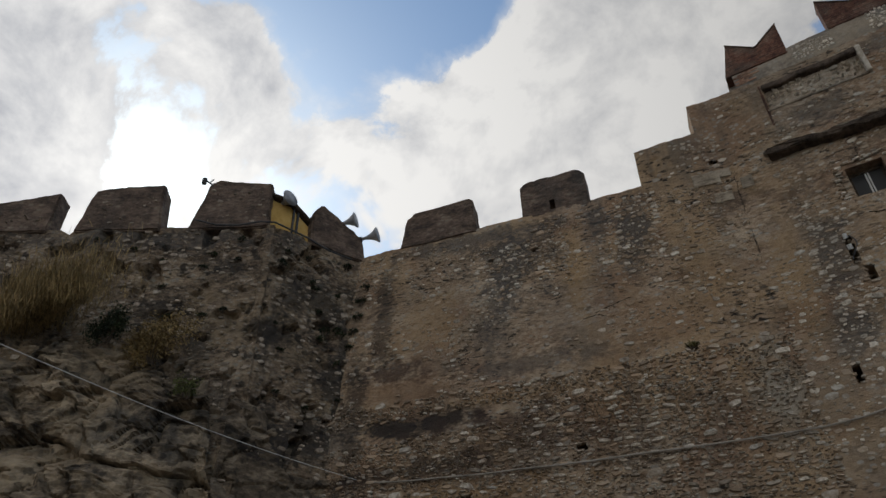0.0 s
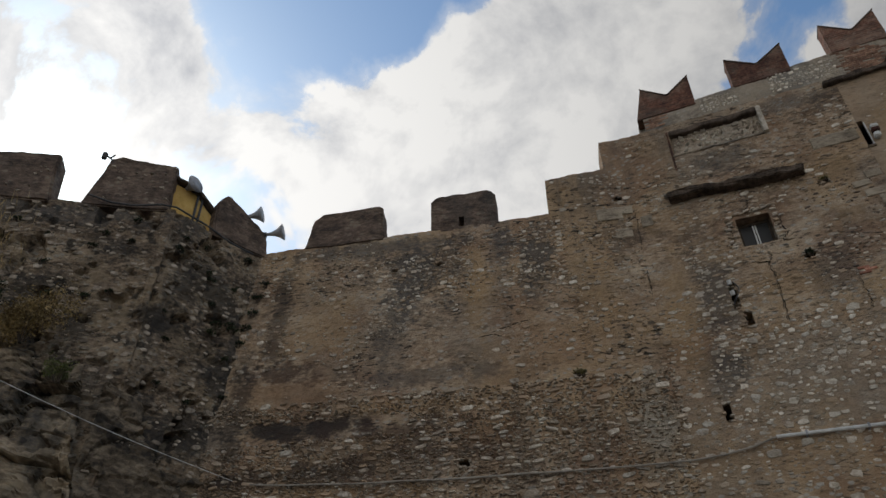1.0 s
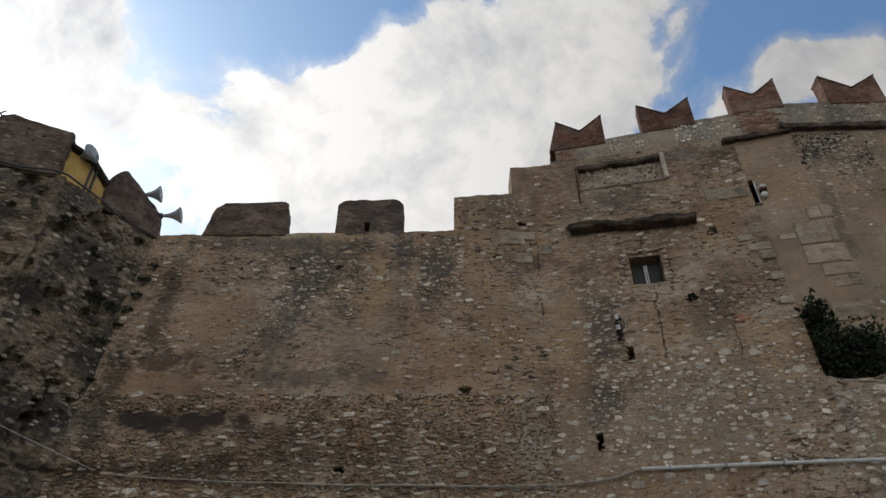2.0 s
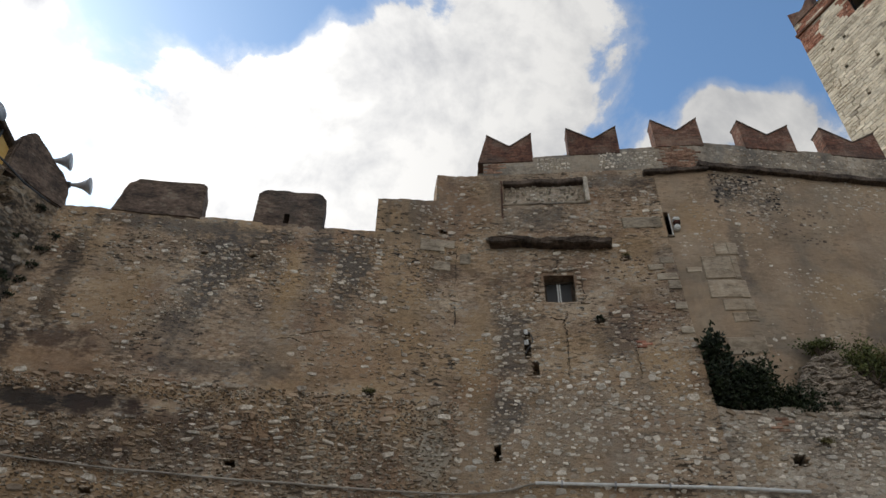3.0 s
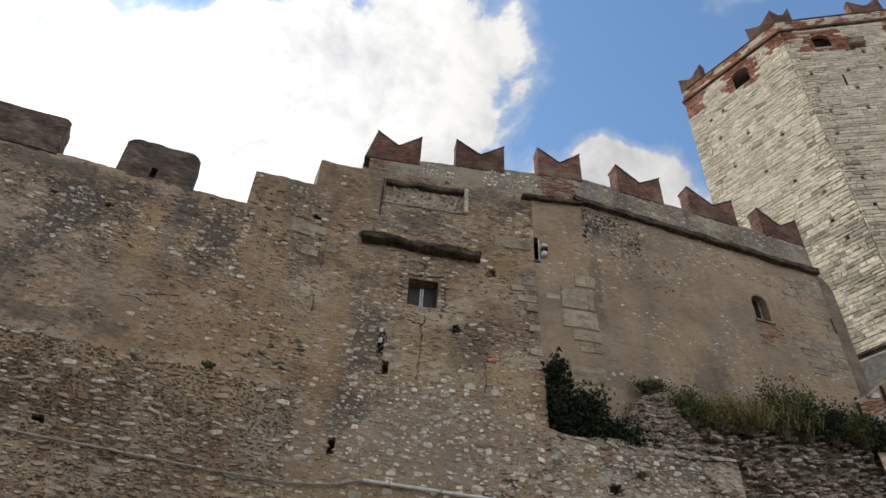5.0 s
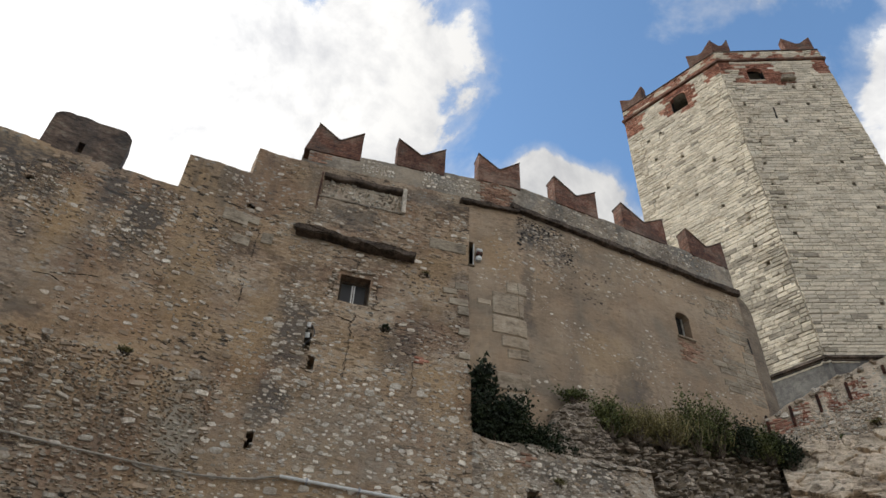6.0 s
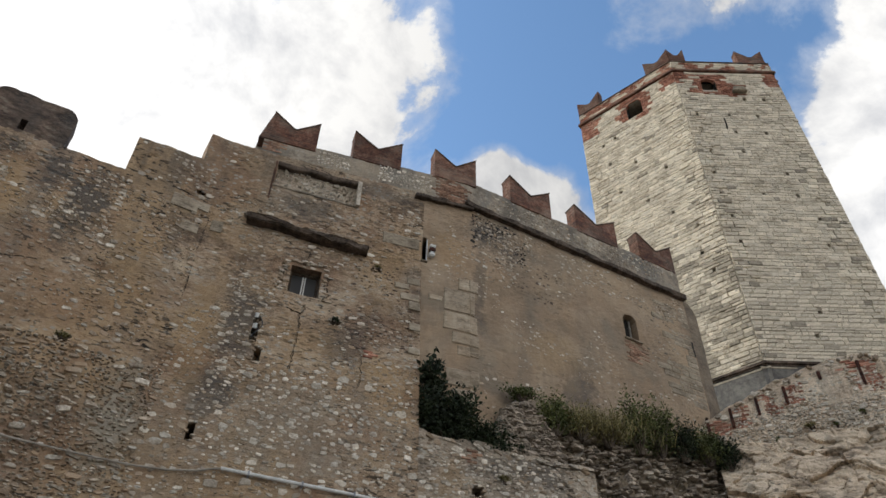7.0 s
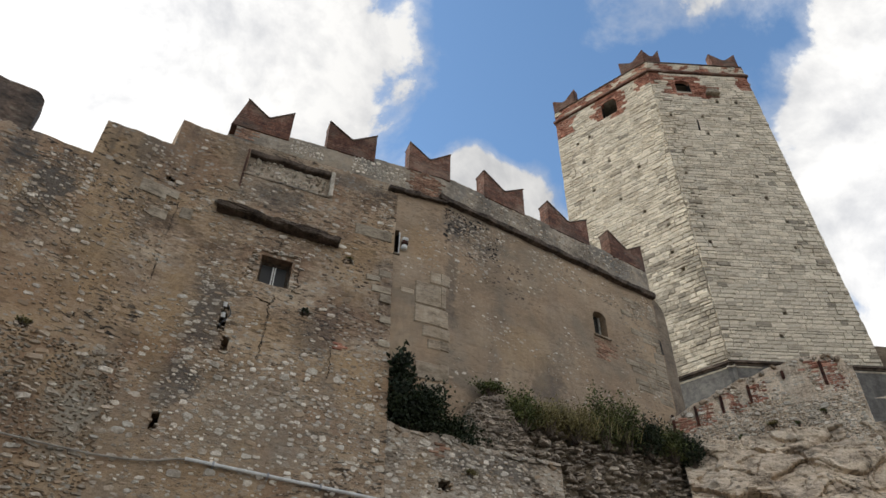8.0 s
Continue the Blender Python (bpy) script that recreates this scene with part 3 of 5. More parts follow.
    return ob


def tube(points, radius, sides=8):
    """A round tube along a line of points."""
    bm = bmesh.new()
    rings = []
    pts = [Vector(p) for p in points]
    for i, p in enumerate(pts):
        way = (pts[min(i + 1, len(pts) - 1)] - pts[max(i - 1, 0)]).normalized()
        side = way.cross(Vector((0, 0, 1)) if abs(way.z) < 0.9 else Vector((1, 0, 0))).normalized()
        up = side.cross(way)
        r = radius[i] if isinstance(radius, (list, tuple)) else radius
        rings.append([bm.verts.new(p + (side * math.cos(6.2832 * k / sides) + up * math.sin(6.2832 * k / sides)) * r) for k in range(sides)])
    for a, b in zip(rings, rings[1:]):
        for k in range(sides):
            bm.faces.new((a[k], a[(k + 1) % sides], b[(k + 1) % sides], b[k]))
    bm.faces.new(rings[0][::-1])
    bm.faces.new(rings[-1])
    return bm


def box(face, u0, u1, z0, z1, front, back, bevel=0.01):
    return extruded(face, [(u0, z0), (u1, z0), (u1, z1), (u0, z1)], front, back, bevel)


def thing(name, place, label, category, group="", kind=""):
    ob = new(name)
    ob.location = place
    return tagged(ob, label, category, group, kind)


# ---- ground ----
bm = bmesh.new()
bmesh.ops.create_grid(bm, x_segments=2, y_segments=2, size=1500)
structure("ground", bm, BOUNCE_GROUND, "unseen ground below the castle, pale to bounce light", "ground")
# ---- curtain wall, house front and corner pier ----
WEST = Face(-1.0, 14.2, 12.2, 0.09)
HOUSE = Face(0.0, 14.2, 0.0, 0.09)
PIER = Face(0.0, 14.2, 0.0)
RANGE = Face(5.71, 14.2, 9.9)
BASTION = Face(-11.6, 9.68, 31.5, 0.03)
FLANK = Face(-11.6, 9.68, 66.9, 0.02)

WU = WEST.u
west_holes = [
    (WU(-7.04), WU(-6.85), 12.43, 12.57, 0.35), (WU(-5.91), WU(-5.70), 12.49, 12.64, 0.35),
    (WU(-5.40), WU(-5.17), 7.12, 7.28, 0.35), (WU(-2.96), WU(-2.72), 8.92, 9.07, 0.18),
    (WU(-7.75), WU(-7.5), 6.40, 6.55, 0.3), (WU(-8.33), WU(-8.25), 12.88, 12.94, 0.2),
]
wall_west = structure("wall_west", wall_mesh(WEST, WU(-12.6), 0.08, 0.0, 13.62, west_holes, 1.1, rise=0.26), MORTAR_WEST, "tall brown rubble stone curtain wall with dark damp stains", "castle wall")

# raised steps at the end of the curtain wall
step_holes = [(WU(-1.52), WU(-1.22), 13.99, 14.10, 0.3)]
bm = wall_mesh(WEST, WU(-3.05), WU(-1.43), 13.80, 14.98, (), 0.8, rise=0.18)
part("raised_parapet", bm, MORTAR_WEST, wall_west)
bm = wall_mesh(WEST, WU(-1.43), 0.08, 13.84, 16.14, step_holes, 0.8)
part("raised_parapet", bm, MORTAR_WEST, wall_west)


def merlon(owner, face, outline, front=0.03, thick=0.55, mat=CAP, label=""):
    bm = extruded(face, outline, front, -thick, bevel=0.04, cuts=9, amp=0.0)
    for v in bm.verts:
        q = v.co * 1.6
        v.co += Vector((noise.noise(q) + 0.6 * noise.noise(q * 3.7), noise.noise(q + Vector((9, 3, 1))) + 0.6 * noise.noise(q * 3.7 + Vector((5, 5, 5))), noise.noise(q + Vector((2, 7, 5))) + 0.5 * noise.noise(q * 4.1))) * 0.04
    return part("merlon", bm, mat, owner, label)


merlon(wall_west, WEST, [(WU(-9.42), 13.6), (WU(-7.28), 13.6), (WU(-7.42), 14.86), (WU(-8.98), 14.80), (WU(-9.25), 14.62)], label="dark stained plastered merlon")
bm = wall_mesh(WEST, WU(-6.06), WU(-4.36), 13.70, 14.93, [(WU(-5.34), WU(-5.20), 13.80, 14.12, 0.55)], 0.55, step=0.1, amp=0.03)
for v in bm.verts:
    u = (v.co - WEST.at(0, 0)).dot(WEST.d)
    near_end = min(u - WU(-6.06), WU(-4.36) - u)
    if v.co.z > 14.3:
        v.co.z -= (0.18 * max(0.0, 1 - near_end / 0.28) ** 2 + 0.03 * noise.noise(v.co * 2.3)) * (v.co.z - 14.3) / 0.56
part("merlon", bm, CAP, wall_west, "dark stained merlon with a narrow slit")

# house front
house_holes = [
    (1.15, 1.88, 11.62, 12.47, 1.0),
    (-0.17, -0.03, 7.54, 7.94, 0.5), (0.57, 0.66, 10.05, 10.76, 0.4), (0.72, 0.87, 9.53, 9.93, 0.4),
    (0.30, 2.52, 15.02, 15.82, 0.22), (2.22, 2.46, 10.92, 11.10, 0.3), (3.15, 3.32, 12.93, 13.03, 0.2),
]
wall_house = structure("wall_house", wall_mesh(HOUSE, -1.0, 4.38, 0.0, 16.14, house_holes, 0.9), MORTAR_HOUSE, "tall mortared rubble house front built into the castle wall", "castle wall")
wall_pier = structure("wall_pier", wall_mesh(PIER, 4.38, 5.71, 0.0, 16.08, [(4.385, 4.50, 13.70, 14.50, 0.5)], 0.9, amp=0.02), PLASTER, "ochre plastered corner pier with pale quoin stones", "castle wall")
RU = RANGE.u
range_holes = [(RU(10.98), RU(11.48), 13.52, 14.42, 0.9)]
wall_range = structure("wall_range", wall_mesh(RANGE, 0.0, RU(13.75), 0.0, 16.12, range_holes, 0.9, amp=0.02), PLASTER, "ochre plastered castle range with worn patches", "castle wall")

# parapets, cornice and swallowtail merlons
bm = wall_mesh(PIER, -0.24, 5.71, 16.14, 16.70, (), 0.5, amp=0.02, rise=0.38)
house_parapet = part("parapet", bm, PARAPET, wall_house)
bm = wall_mesh(RANGE, 0.0, RU(13.75), 16.13, 17.14, (), 0.5, amp=0.02)
range_parapet = part("parapet", bm, PARAPET, wall_range)
bm = extruded(RANGE, [(-0.15, 16.03), (RU(13.8), 15.88), (RU(13.8), 16.06), (-0.15, 16.20)], 0.16, -0.3, 0.015, 40, 0.035)
for v in bm.verts:
    v.co.z += 0.035 * noise.noise(v.co * 6.0)
    v.co += RANGE.n * 0.05 * noise.noise(v.co * 4.0)
part("cornice", bm, CORNICE, wall_range, "brown weathered projecting cornice, darkened for its shade")
bm = extruded(PIER, [(4.1, 15.88), (5.85, 15.94), (5.85, 16.10), (4.1, 16.0)], 0.13, -0.3, 0.015, 20, 0.05)
for v in bm.verts:
    v.co.z += 0.04 * noise.noise(v.co * 6.0)
part("cornice", bm, CORNICE, wall_house, "broken cornice, darkened for its shade")


def swallowtail(owner, face, u0, u1, base, tip, thick=0.42, spread=0.0):
    m = (u0 + u1) / 2
    notch = tip - (tip - base) * 0.46
    bm = extruded(face, [(u0 - spread, base - 0.05), (u1, base - 0.05), (u1, tip), (m + 0.03, notch), (m - 0.03, notch), (u0, tip)], 0.02, -thick, 0.02)
    ob = part("merlon", bm, BRICK_WALL, owner, "weathered red brick swallowtail merlon")
    crest = [(u0 - 0.01, tip - 0.01), (m - 0.03, notch - 0.01), (m + 0.03, notch - 0.01), (u1 + 0.01, tip - 0.01)]
    bm = extruded(face, crest + [(u, z + 0.045) for u, z in crest[::-1]], 0.045, -thick - 0.03, 0.01)
    part("coping", bm, CAP, ob, "dark coping along the notched top")
    return ob


for u0, u1, base, tip in ((-0.13, 1.17, 16.66, 17.78), (2.19, 3.62, 16.84, 17.92), (4.64, 5.95, 17.02, 18.12)):
    swallowtail(house_parapet, PIER, u0, u1, base, tip, spread=0.27 if u0 < 0 else 0.0)
for x0, x1 in ((7.18, 8.69), (9.65, 11.3), (12.22, 13.73)):
    swallowtail(range_parapet, RANGE, RU(x0), RU(x1), 17.10, 18.2)

bm = extruded(PIER, [(-0.42, 16.1), (-0.1, 16.1), (-0.1, 17.1), (-0.3, 17.05), (-0.42, 16.75)], -0.35, -1.6, 0.04, 2, 0.03)
part("parapet_return", bm, PARAPET, wall_house)

# ---- bastion ----
BU = BASTION.u
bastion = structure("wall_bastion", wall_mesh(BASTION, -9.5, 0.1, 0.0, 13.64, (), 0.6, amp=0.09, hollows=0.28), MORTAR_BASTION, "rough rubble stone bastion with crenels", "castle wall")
wall_flank = structure("wall_flank", wall_mesh(FLANK, -0.1, 3.2, 0.0, 13.62, (), 0.6, amp=0.10, hollows=0.32), MORTAR_BASTION, "weathered flank of the stone bastion, its shade darkened into the colour", "castle wall")
merlon(bastion, BASTION, [(BU(-13.45), 13.55), (-0.1, 13.55), (-0.14, 15.08), (BU(-12.9), 15.22), (BU(-13.15), 15.14)], mat=CAP)
merlon(bastion, BASTION, [(BU(-15.98), 13.55), (BU(-14.05), 13.55), (BU(-14.2), 15.12), (BU(-15.5), 15.06), (BU(-15.75), 14.95)], mat=CAP)
merlon(bastion, BASTION, [(BU(-18.6), 13.55), (BU(-16.55), 13.55), (BU(-16.5), 14.9), (BU(-17.9), 14.55), (BU(-18.6), 14.3)], mat=CAP)
merlon(wall_flank, FLANK, [(1.15, 13.5), (2.75, 13.5), (2.72, 14.2), (2.35, 14.5), (1.35, 14.95), (1.1, 14.6)], mat=CAP)

# ---- tower ----
TZ = 37.1
corners = [Vector((17.48, 25.0, 0)), Vector((20.5, 19.5, 0)), Vector((26.13, 17.56, 0)), Vector((29.4, 22.6, 0)), Vector((24.4, 28.2, 0))]
tower = tagged(new("tower"), "pale limestone keep with red brick swallowtail crown", "tower")
tower.location = (23.0, 22.0, 0.0)


TL = Face(20.5, 19.5, -61.2)


class TaperFace(Face):
    """A face whose length shrinks with height."""

    def at(self, u, z, off=0.0):
        return super().at(u * self.width(z), z, off)

    def width(self, z):
        return 1.0 + 0.0051 * (33.1 - z)


TR = TaperFace(20.5, 19.5, -19.0)
TL_LEN, TR_LEN = 6.27, 5.95
# ---- terrace wall and rampart ----
terrace_holes = [(5.53, 5.82, 7.38, 7.62, 0.45), (7.94, 8.05, 7.26, 7.45, 0.3)]
wall_terrace = structure("wall_terrace", wall_mesh(HOUSE, 4.38, 8.5, 0.0, 8.58, terrace_holes, 0.5, rise=lambda u: 0.08 - 0.04 * (u - 4.38) + 0.09 * noise.noise(Vector((u * 1.3, 2, 7))) + 0.05 * noise.noise(Vector((u * 5.1, 2, 7))), amp=0.05), MORTAR_TERRACE, "low rubble retaining wall with a broken top", "castle wall")
RAMP = Face(13.42, 15.41, -40.0)
RAMP2 = Face(17.22, 12.21, 35.0)


def ramp_top(u):
    """Height of the rampart's broken top along its length."""
    return 11.45 + 0.55 * u - 0.05 * u * u - 0.45 * max(0.0, (u - 4.0)) ** 2 + 0.05 * noise.noise(Vector((u * 2.3, 5, 1)))


wall_rampart = structure("wall_rampart", wall_mesh(RAMP, -0.4, 5.0, 0.0, 11.3, (), 0.5, rise=lambda u: ramp_top(u) - 11.3, amp=0.05), MORTAR_PALE, "rubble rampart wall edged with red brick, warm light in its colour", "castle wall")
wall_rampart_end = structure("wall_rampart_end", wall_mesh(RAMP2, 0.0, 9.0, 0.0, 12.45, (), 0.5, rise=-0.5, amp=0.05), MORTAR_PALE, "rubble rampart wall turning towards the keep, warm light in its colour", "castle wall")

BEHIND = Face(28.83, 18.84, -25.0)
structure("wall_behind", wall_mesh(BEHIND, -0.8, 7.0, 8.0, 20.1, (), 0.4, step=0.3, rise=-1.2, amp=0.04), PLASTER_DARK, "weathered grey-brown wall beyond the keep", "castle wall")

# ---- rooms behind the openings ----
def room(face, u0, u1, z0, z1, near, far):
    bm = bmesh.new()
    q = [bm.verts.new(face.at(u, z, -d)) for d in (near, far) for u, z in ((u0, z0), (u1, z0), (u1, z1), (u0, z1))]
    for f in ((4, 5, 6, 7), (0, 1, 5, 4), (1, 2, 6, 5), (2, 3, 7, 6), (3, 0, 4, 7)):
        bm.faces.new([q[i] for i in f])
    return bm


part("room", room(PIER, 0.6, 2.6, 10.6, 13.4, 0.88, 3.2), DARK, wall_house, "dark room behind the window")
part("room", room(RANGE, RU(10.6), RU(12.2), 12.6, 15.2, 0.88, 3.0), DARK, wall_range, "dark room behind the window")

# ---- keep ----
tl_holes = [(-3.18, -2.24, 35.25, 36.6, 0.9)] + [(u, u + 0.16, z, z + 0.18, 0.4) for u, z in ((-5.1, 34.2), (-4.3, 34.3), (-1.85, 30.1), (-2.1, 26.95), (-1.1, 25.45), (-1.25, 23.8), (-0.95, 22.6), (-3.4, 31.6), (-4.6, 30.0), (-3.2, 28.5), (-4.9, 32.5))]
tr_holes = [(1.42, 2.26, 35.4, 36.45, 0.9)] + [(u - 0.08, u + 0.08, z - 0.09, z + 0.09, 0.4) for u, z in ((0.6, 33.2), (0.55, 31.75), (0.7, 30.2), (0.5, 28.65), (0.5, 27.15), (0.67, 25.6), (2.42, 33.2), (2.35, 31.78), (2.34, 30.15), (2.5, 27.1), (3.87, 33.15), (3.94, 31.72), (4.02, 30.15), (4.07, 28.6), (4.1, 27.05), (4.62, 25.5), (0.65, 23.95), (4.51, 23.85), (2.38, 18.8), (2.86, 20.0), (3.55, 34.6), (4.64, 34.6))]
tl_wall = part("wall", wall_mesh(TL, -TL_LEN, 0.0, 8.0, TZ, tl_holes, 0.35, step=0.9, amp=0.0), JOINT, tower)
tr_wall = part("wall", wall_mesh(TR, 0.0, TR_LEN, 8.0, TZ, tr_holes, 0.35, step=0.9, amp=0.0), JOINT, tower)
bm = bmesh.new()
low_ring = [TR.at(TR_LEN, 8.0), corners[3], corners[4], corners[0]]
high_ring = [TR.at(TR_LEN, TZ), corners[3], corners[4], corners[0]]
for a, b, c, d in zip(low_ring, low_ring[1:], high_ring[1:], high_ring):
    bm.faces.new([bm.verts.new(Vector((p.x, p.y, z))) for p, z in ((a, 8.0), (b, 8.0), (c, TZ), (d, TZ))])
part("rear_wall", bm, JOINT, tower)
bm = bmesh.new()
bm.faces.new([bm.verts.new(Vector((p.x, p.y, TZ - 0.6))) for p in corners])
part("roof_deck", bm, JOINT, tower)

def block_mesh(mat, name):
    """A unit block with worn edges, its back open."""
    bm = bmesh.new()
    ring0 = [bm.verts.new((x, 0.5, z)) for x, z in ((-0.5, -0.5), (0.5, -0.5), (0.5, 0.5), (-0.5, 0.5))]
    ring1 = [bm.verts.new((x, -0.25, z)) for x, z in ((-0.5, -0.5), (0.5, -0.5), (0.5, 0.5), (-0.5, 0.5))]
    ring2 = [bm.verts.new((x * 0.95, -0.5, z * 0.9)) for x, z in ((-0.5, -0.5), (0.5, -0.5), (0.5, 0.5), (-0.5, 0.5))]
    for a, b in ((ring0, ring1), (ring1, ring2)):
        for i in range(4):
            bm.faces.new((a[i], a[(i + 1) % 4], b[(i + 1) % 4], b[i]))
    bm.faces.new(ring2)
    me = bpy.data.meshes.new(name)
    bm.normal_update()
    bm.to_mesh(me)
    bm.free()
    me.materials.append(mat)
    return me


def add_block(bm, face, u0, u1, z0, z1, off, depth, rng, wander=0.0):
    """A squared stone with chamfered rim, slightly uneven."""
    j = lambda: rng.uniform(-0.008, 0.008)
    if wander:
        k = wander * noise.noise(Vector((u0 * 0.6, z0 * 0.35, 4.0)))
        z0, z1 = z0 + k, z1 + k
    c = min(0.022, (u1 - u0) * 0.15, (z1 - z0) * 0.15)
    lo = [bm.verts.new(face.at(u + j(), z + j(), -0.01)) for u, z in ((u0, z0), (u1, z0), (u1, z1), (u0, z1))]
    mid = [bm.verts.new(face.at(u + j(), z + j(), off + depth * 0.55)) for u, z in ((u0, z0), (u1, z0), (u1, z1), (u0, z1))]
    hi = [bm.verts.new(face.at(u + j(), z + j(), off + depth)) for u, z in ((u0 + c, z0 + c), (u1 - c, z0 + c), (u1 - c, z1 - c), (u0 + c, z1 - c))]
    for a, b in ((lo, mid), (mid, hi)):
        for i in range(4):
            bm.faces.new((a[i], a[(i + 1) % 4], b[(i + 1) % 4], b[i]))
    bm.faces.new(hi)


def ashlar(owner, face, u0, u1, z0, z1, holes, seed, singles=None, brick_zone=None, course=(0.13, 0.27), length=(0.18, 0.68), depth=0.036, mat=ASHLARS, single_mat=ASHLAR, name="block"):
    """Courses of squared stone over a face; blocks are cut round the openings."""
    rng = random.Random(seed)
    bm = bmesh.new()
    red = bmesh.new()
    z = z0
    unit = block_mesh(single_mat, name)
    worn_unit = block_mesh(WORN_SHADED, name)
    worn = bmesh.new()
    big = length[1] > 0.6
    while z < z1 - 0.05:
        h = min(rng.uniform(*course), z1 - z)
        if z1 - z - h < course[0] * 0.6:
            h = z1 - z
        u = u0 - rng.uniform(0, 0.2)
        while u < u1:
            w = rng.uniform(*length)
            a, b = max(u, u0), min(u + w, u1)
            u += w
            if b - a < 0.08:
                continue
            pieces = [(a, b)]
            for ha, hb, hc, hd, _ in holes:
                if hc < z + h - 0.02 and hd > z + 0.02:
                    cut = []
                    for p, q in pieces:
                        if hb <= p or ha >= q:
                            cut.append((p, q))
                        else:
                            cut += [(p, ha)] if ha - p > 0.05 else []
                            cut += [(hb, q)] if q - hb > 0.05 else []
                    pieces = cut
            for p, q in pieces:
                g = rng.uniform(0.002, 0.008)
                d = depth * rng.uniform(0.7, 1.3) * (1.8 if min(p - u0, u1 - q) < 0.7 else 1.0)
                if brick_zone and brick_zone((p + q) / 2, z + h / 2):
                    k = 0.0
                    while k < h - 0.03:
                        bh = min(0.07, h - k)
                        m = p
                        while m < q - 0.05:
                            n = min(m + rng.uniform(0.22, 0.28), q)
                            add_block(red, face, m + 0.005, n - 0.005, z + k + 0.005, z + k + bh - 0.006, 0.0, depth * rng.uniform(0.5, 1.2), rng)
                            m = n
                        k += bh
                    continue
                edge = min(p - u0, u1 - q)
                chance = (0.04 + 0.55 * max(0.0, min(1.0, (25.5 - z) / 6.0)) * (2.1 if face is TL else 0.12) + (0.12 if edge < 0.9 and z < 28 else 0.0)) if big else 0.0
                grey = rng.random() < chance * (1.0 + 1.2 * noise.noise(Vector((p * 0.9, z * 0.9, 2.0))))
                if singles and singles[0] < (p + q) / 2 < singles[1] and singles[2] < z < singles[3]:
                    ob = new(name, worn_unit if grey else unit)
                    ob.parent = owner
                    if owner.data is None:
                        ob.matrix_parent_inverse = Matrix.Translation(-owner.location)
                    ob.matrix_basis = Matrix.Translation(face.at((p + q) / 2, z + h / 2, d / 2)) @ face.turn() @ Matrix.Diagonal(((q - p - 2 * g) * (face.width(z) if face is TR else 1.0), d, h - 2 * g, 1))
                else:
                    add_block(worn if grey else bm, face, p + g, q - g, z + g, z + h - g, 0.0, d, rng, 0.07 if length[1] > 0.6 and 0.3 < z - z0 < z1 - z0 - 2.5 else 0.0)
        z += h
    ob = part("blocks", bm, mat, owner)
    tagged(ob, kind="stuff")
    if len(worn.verts):
        tagged(part("worn_blocks", worn, WORN_SHADEDS, owner), kind="stuff")
    else:
        worn.free()
    if len(red.verts):
        tagged(part("bricks", red, BRICKS, owner), kind="stuff")
    else:
        red.free()


def ragged(u, z, k=0.25):
    return k * noise.noise(Vector((u * 2.1, z * 2.1, 3.3)))


def tl_brick(u, z):
    r = ragged(u, z, 0.5)
    return (-3.6 + r < u < -1.85 + r and 34.9 + r * 1.6 < z) or (u > -0.75 + r and z > 36.0 + r) or (u < -5.2 + r and z > 35.3 + r)


def tr_brick(u, z):
    r = ragged(u + 5, z, 0.5)
    return (1.0 + r < u < 2.9 + r and 35.0 + r < z < 36.75) or (2.4 < u < 3.8 + r and 35.0 + r < z < 36.1 + r) or (u < 0.75 + r and z > 36.1 + r) or (u > 5.0 + r and z > 35.9 + r)


ashlar(tl_wall, TL, -TL_LEN, 0.0, 17.0, TZ - 0.08, tl_holes, 11, None, tl_brick)
ashlar(tr_wall, TR, 0.0, TR_LEN, 17.45, TZ - 0.08, tr_holes, 12, (0.0, 6.0, 17.0, 21.4), tr_brick)
for face, u0, u1, z0, z1 in ((TL, -3.18, -2.24, 34.6, 37.0), (TR, 1.42, 2.26, 34.8, 37.0)):
    part("window_room", room(face, u0 - 0.3, u1 + 0.3, z0 + 0.3, z1, 0.33, 2.5), DARK, tower)
for face, (u0, u1, z0, z1, _) in ((TL, tl_holes[0]), (TR, tr_holes[0])):
    bm = bmesh.new()
    ring = [(u0 + 0.006, z0 + 0.006), (u1 - 0.006, z0 + 0.006), (u1 - 0.006, z1 - 0.006), (u0 + 0.006, z1 - 0.006)]
    front_ring = [bm.verts.new(face.at(u, z, -0.03)) for u, z in ring]
    back_ring = [bm.verts.new(face.at(u, z, -0.36)) for u, z in ring]
    for k in range(4):
        bm.faces.new((front_ring[k], front_ring[(k + 1) % 4], back_ring[(k + 1) % 4], back_ring[k]))
    part("reveal", bm, DARK, tower, "black window reveal standing for shade")
    m = (u0 + u1) / 2
    arch = [(u0, z1 - 0.28)] + [(m - (u1 - u0) / 2 * math.cos(math.pi * k / 8), z1 - 0.28 + 0.25 * math.sin(math.pi * k / 8)) for k in range(1, 8)] + [(u1, z1 - 0.28), (u1, z1), (u0, z1)]
    part("arch", extruded(face, arch, 0.02, -0.2, 0.0), BRICKS, tower, "segmental brick arch")
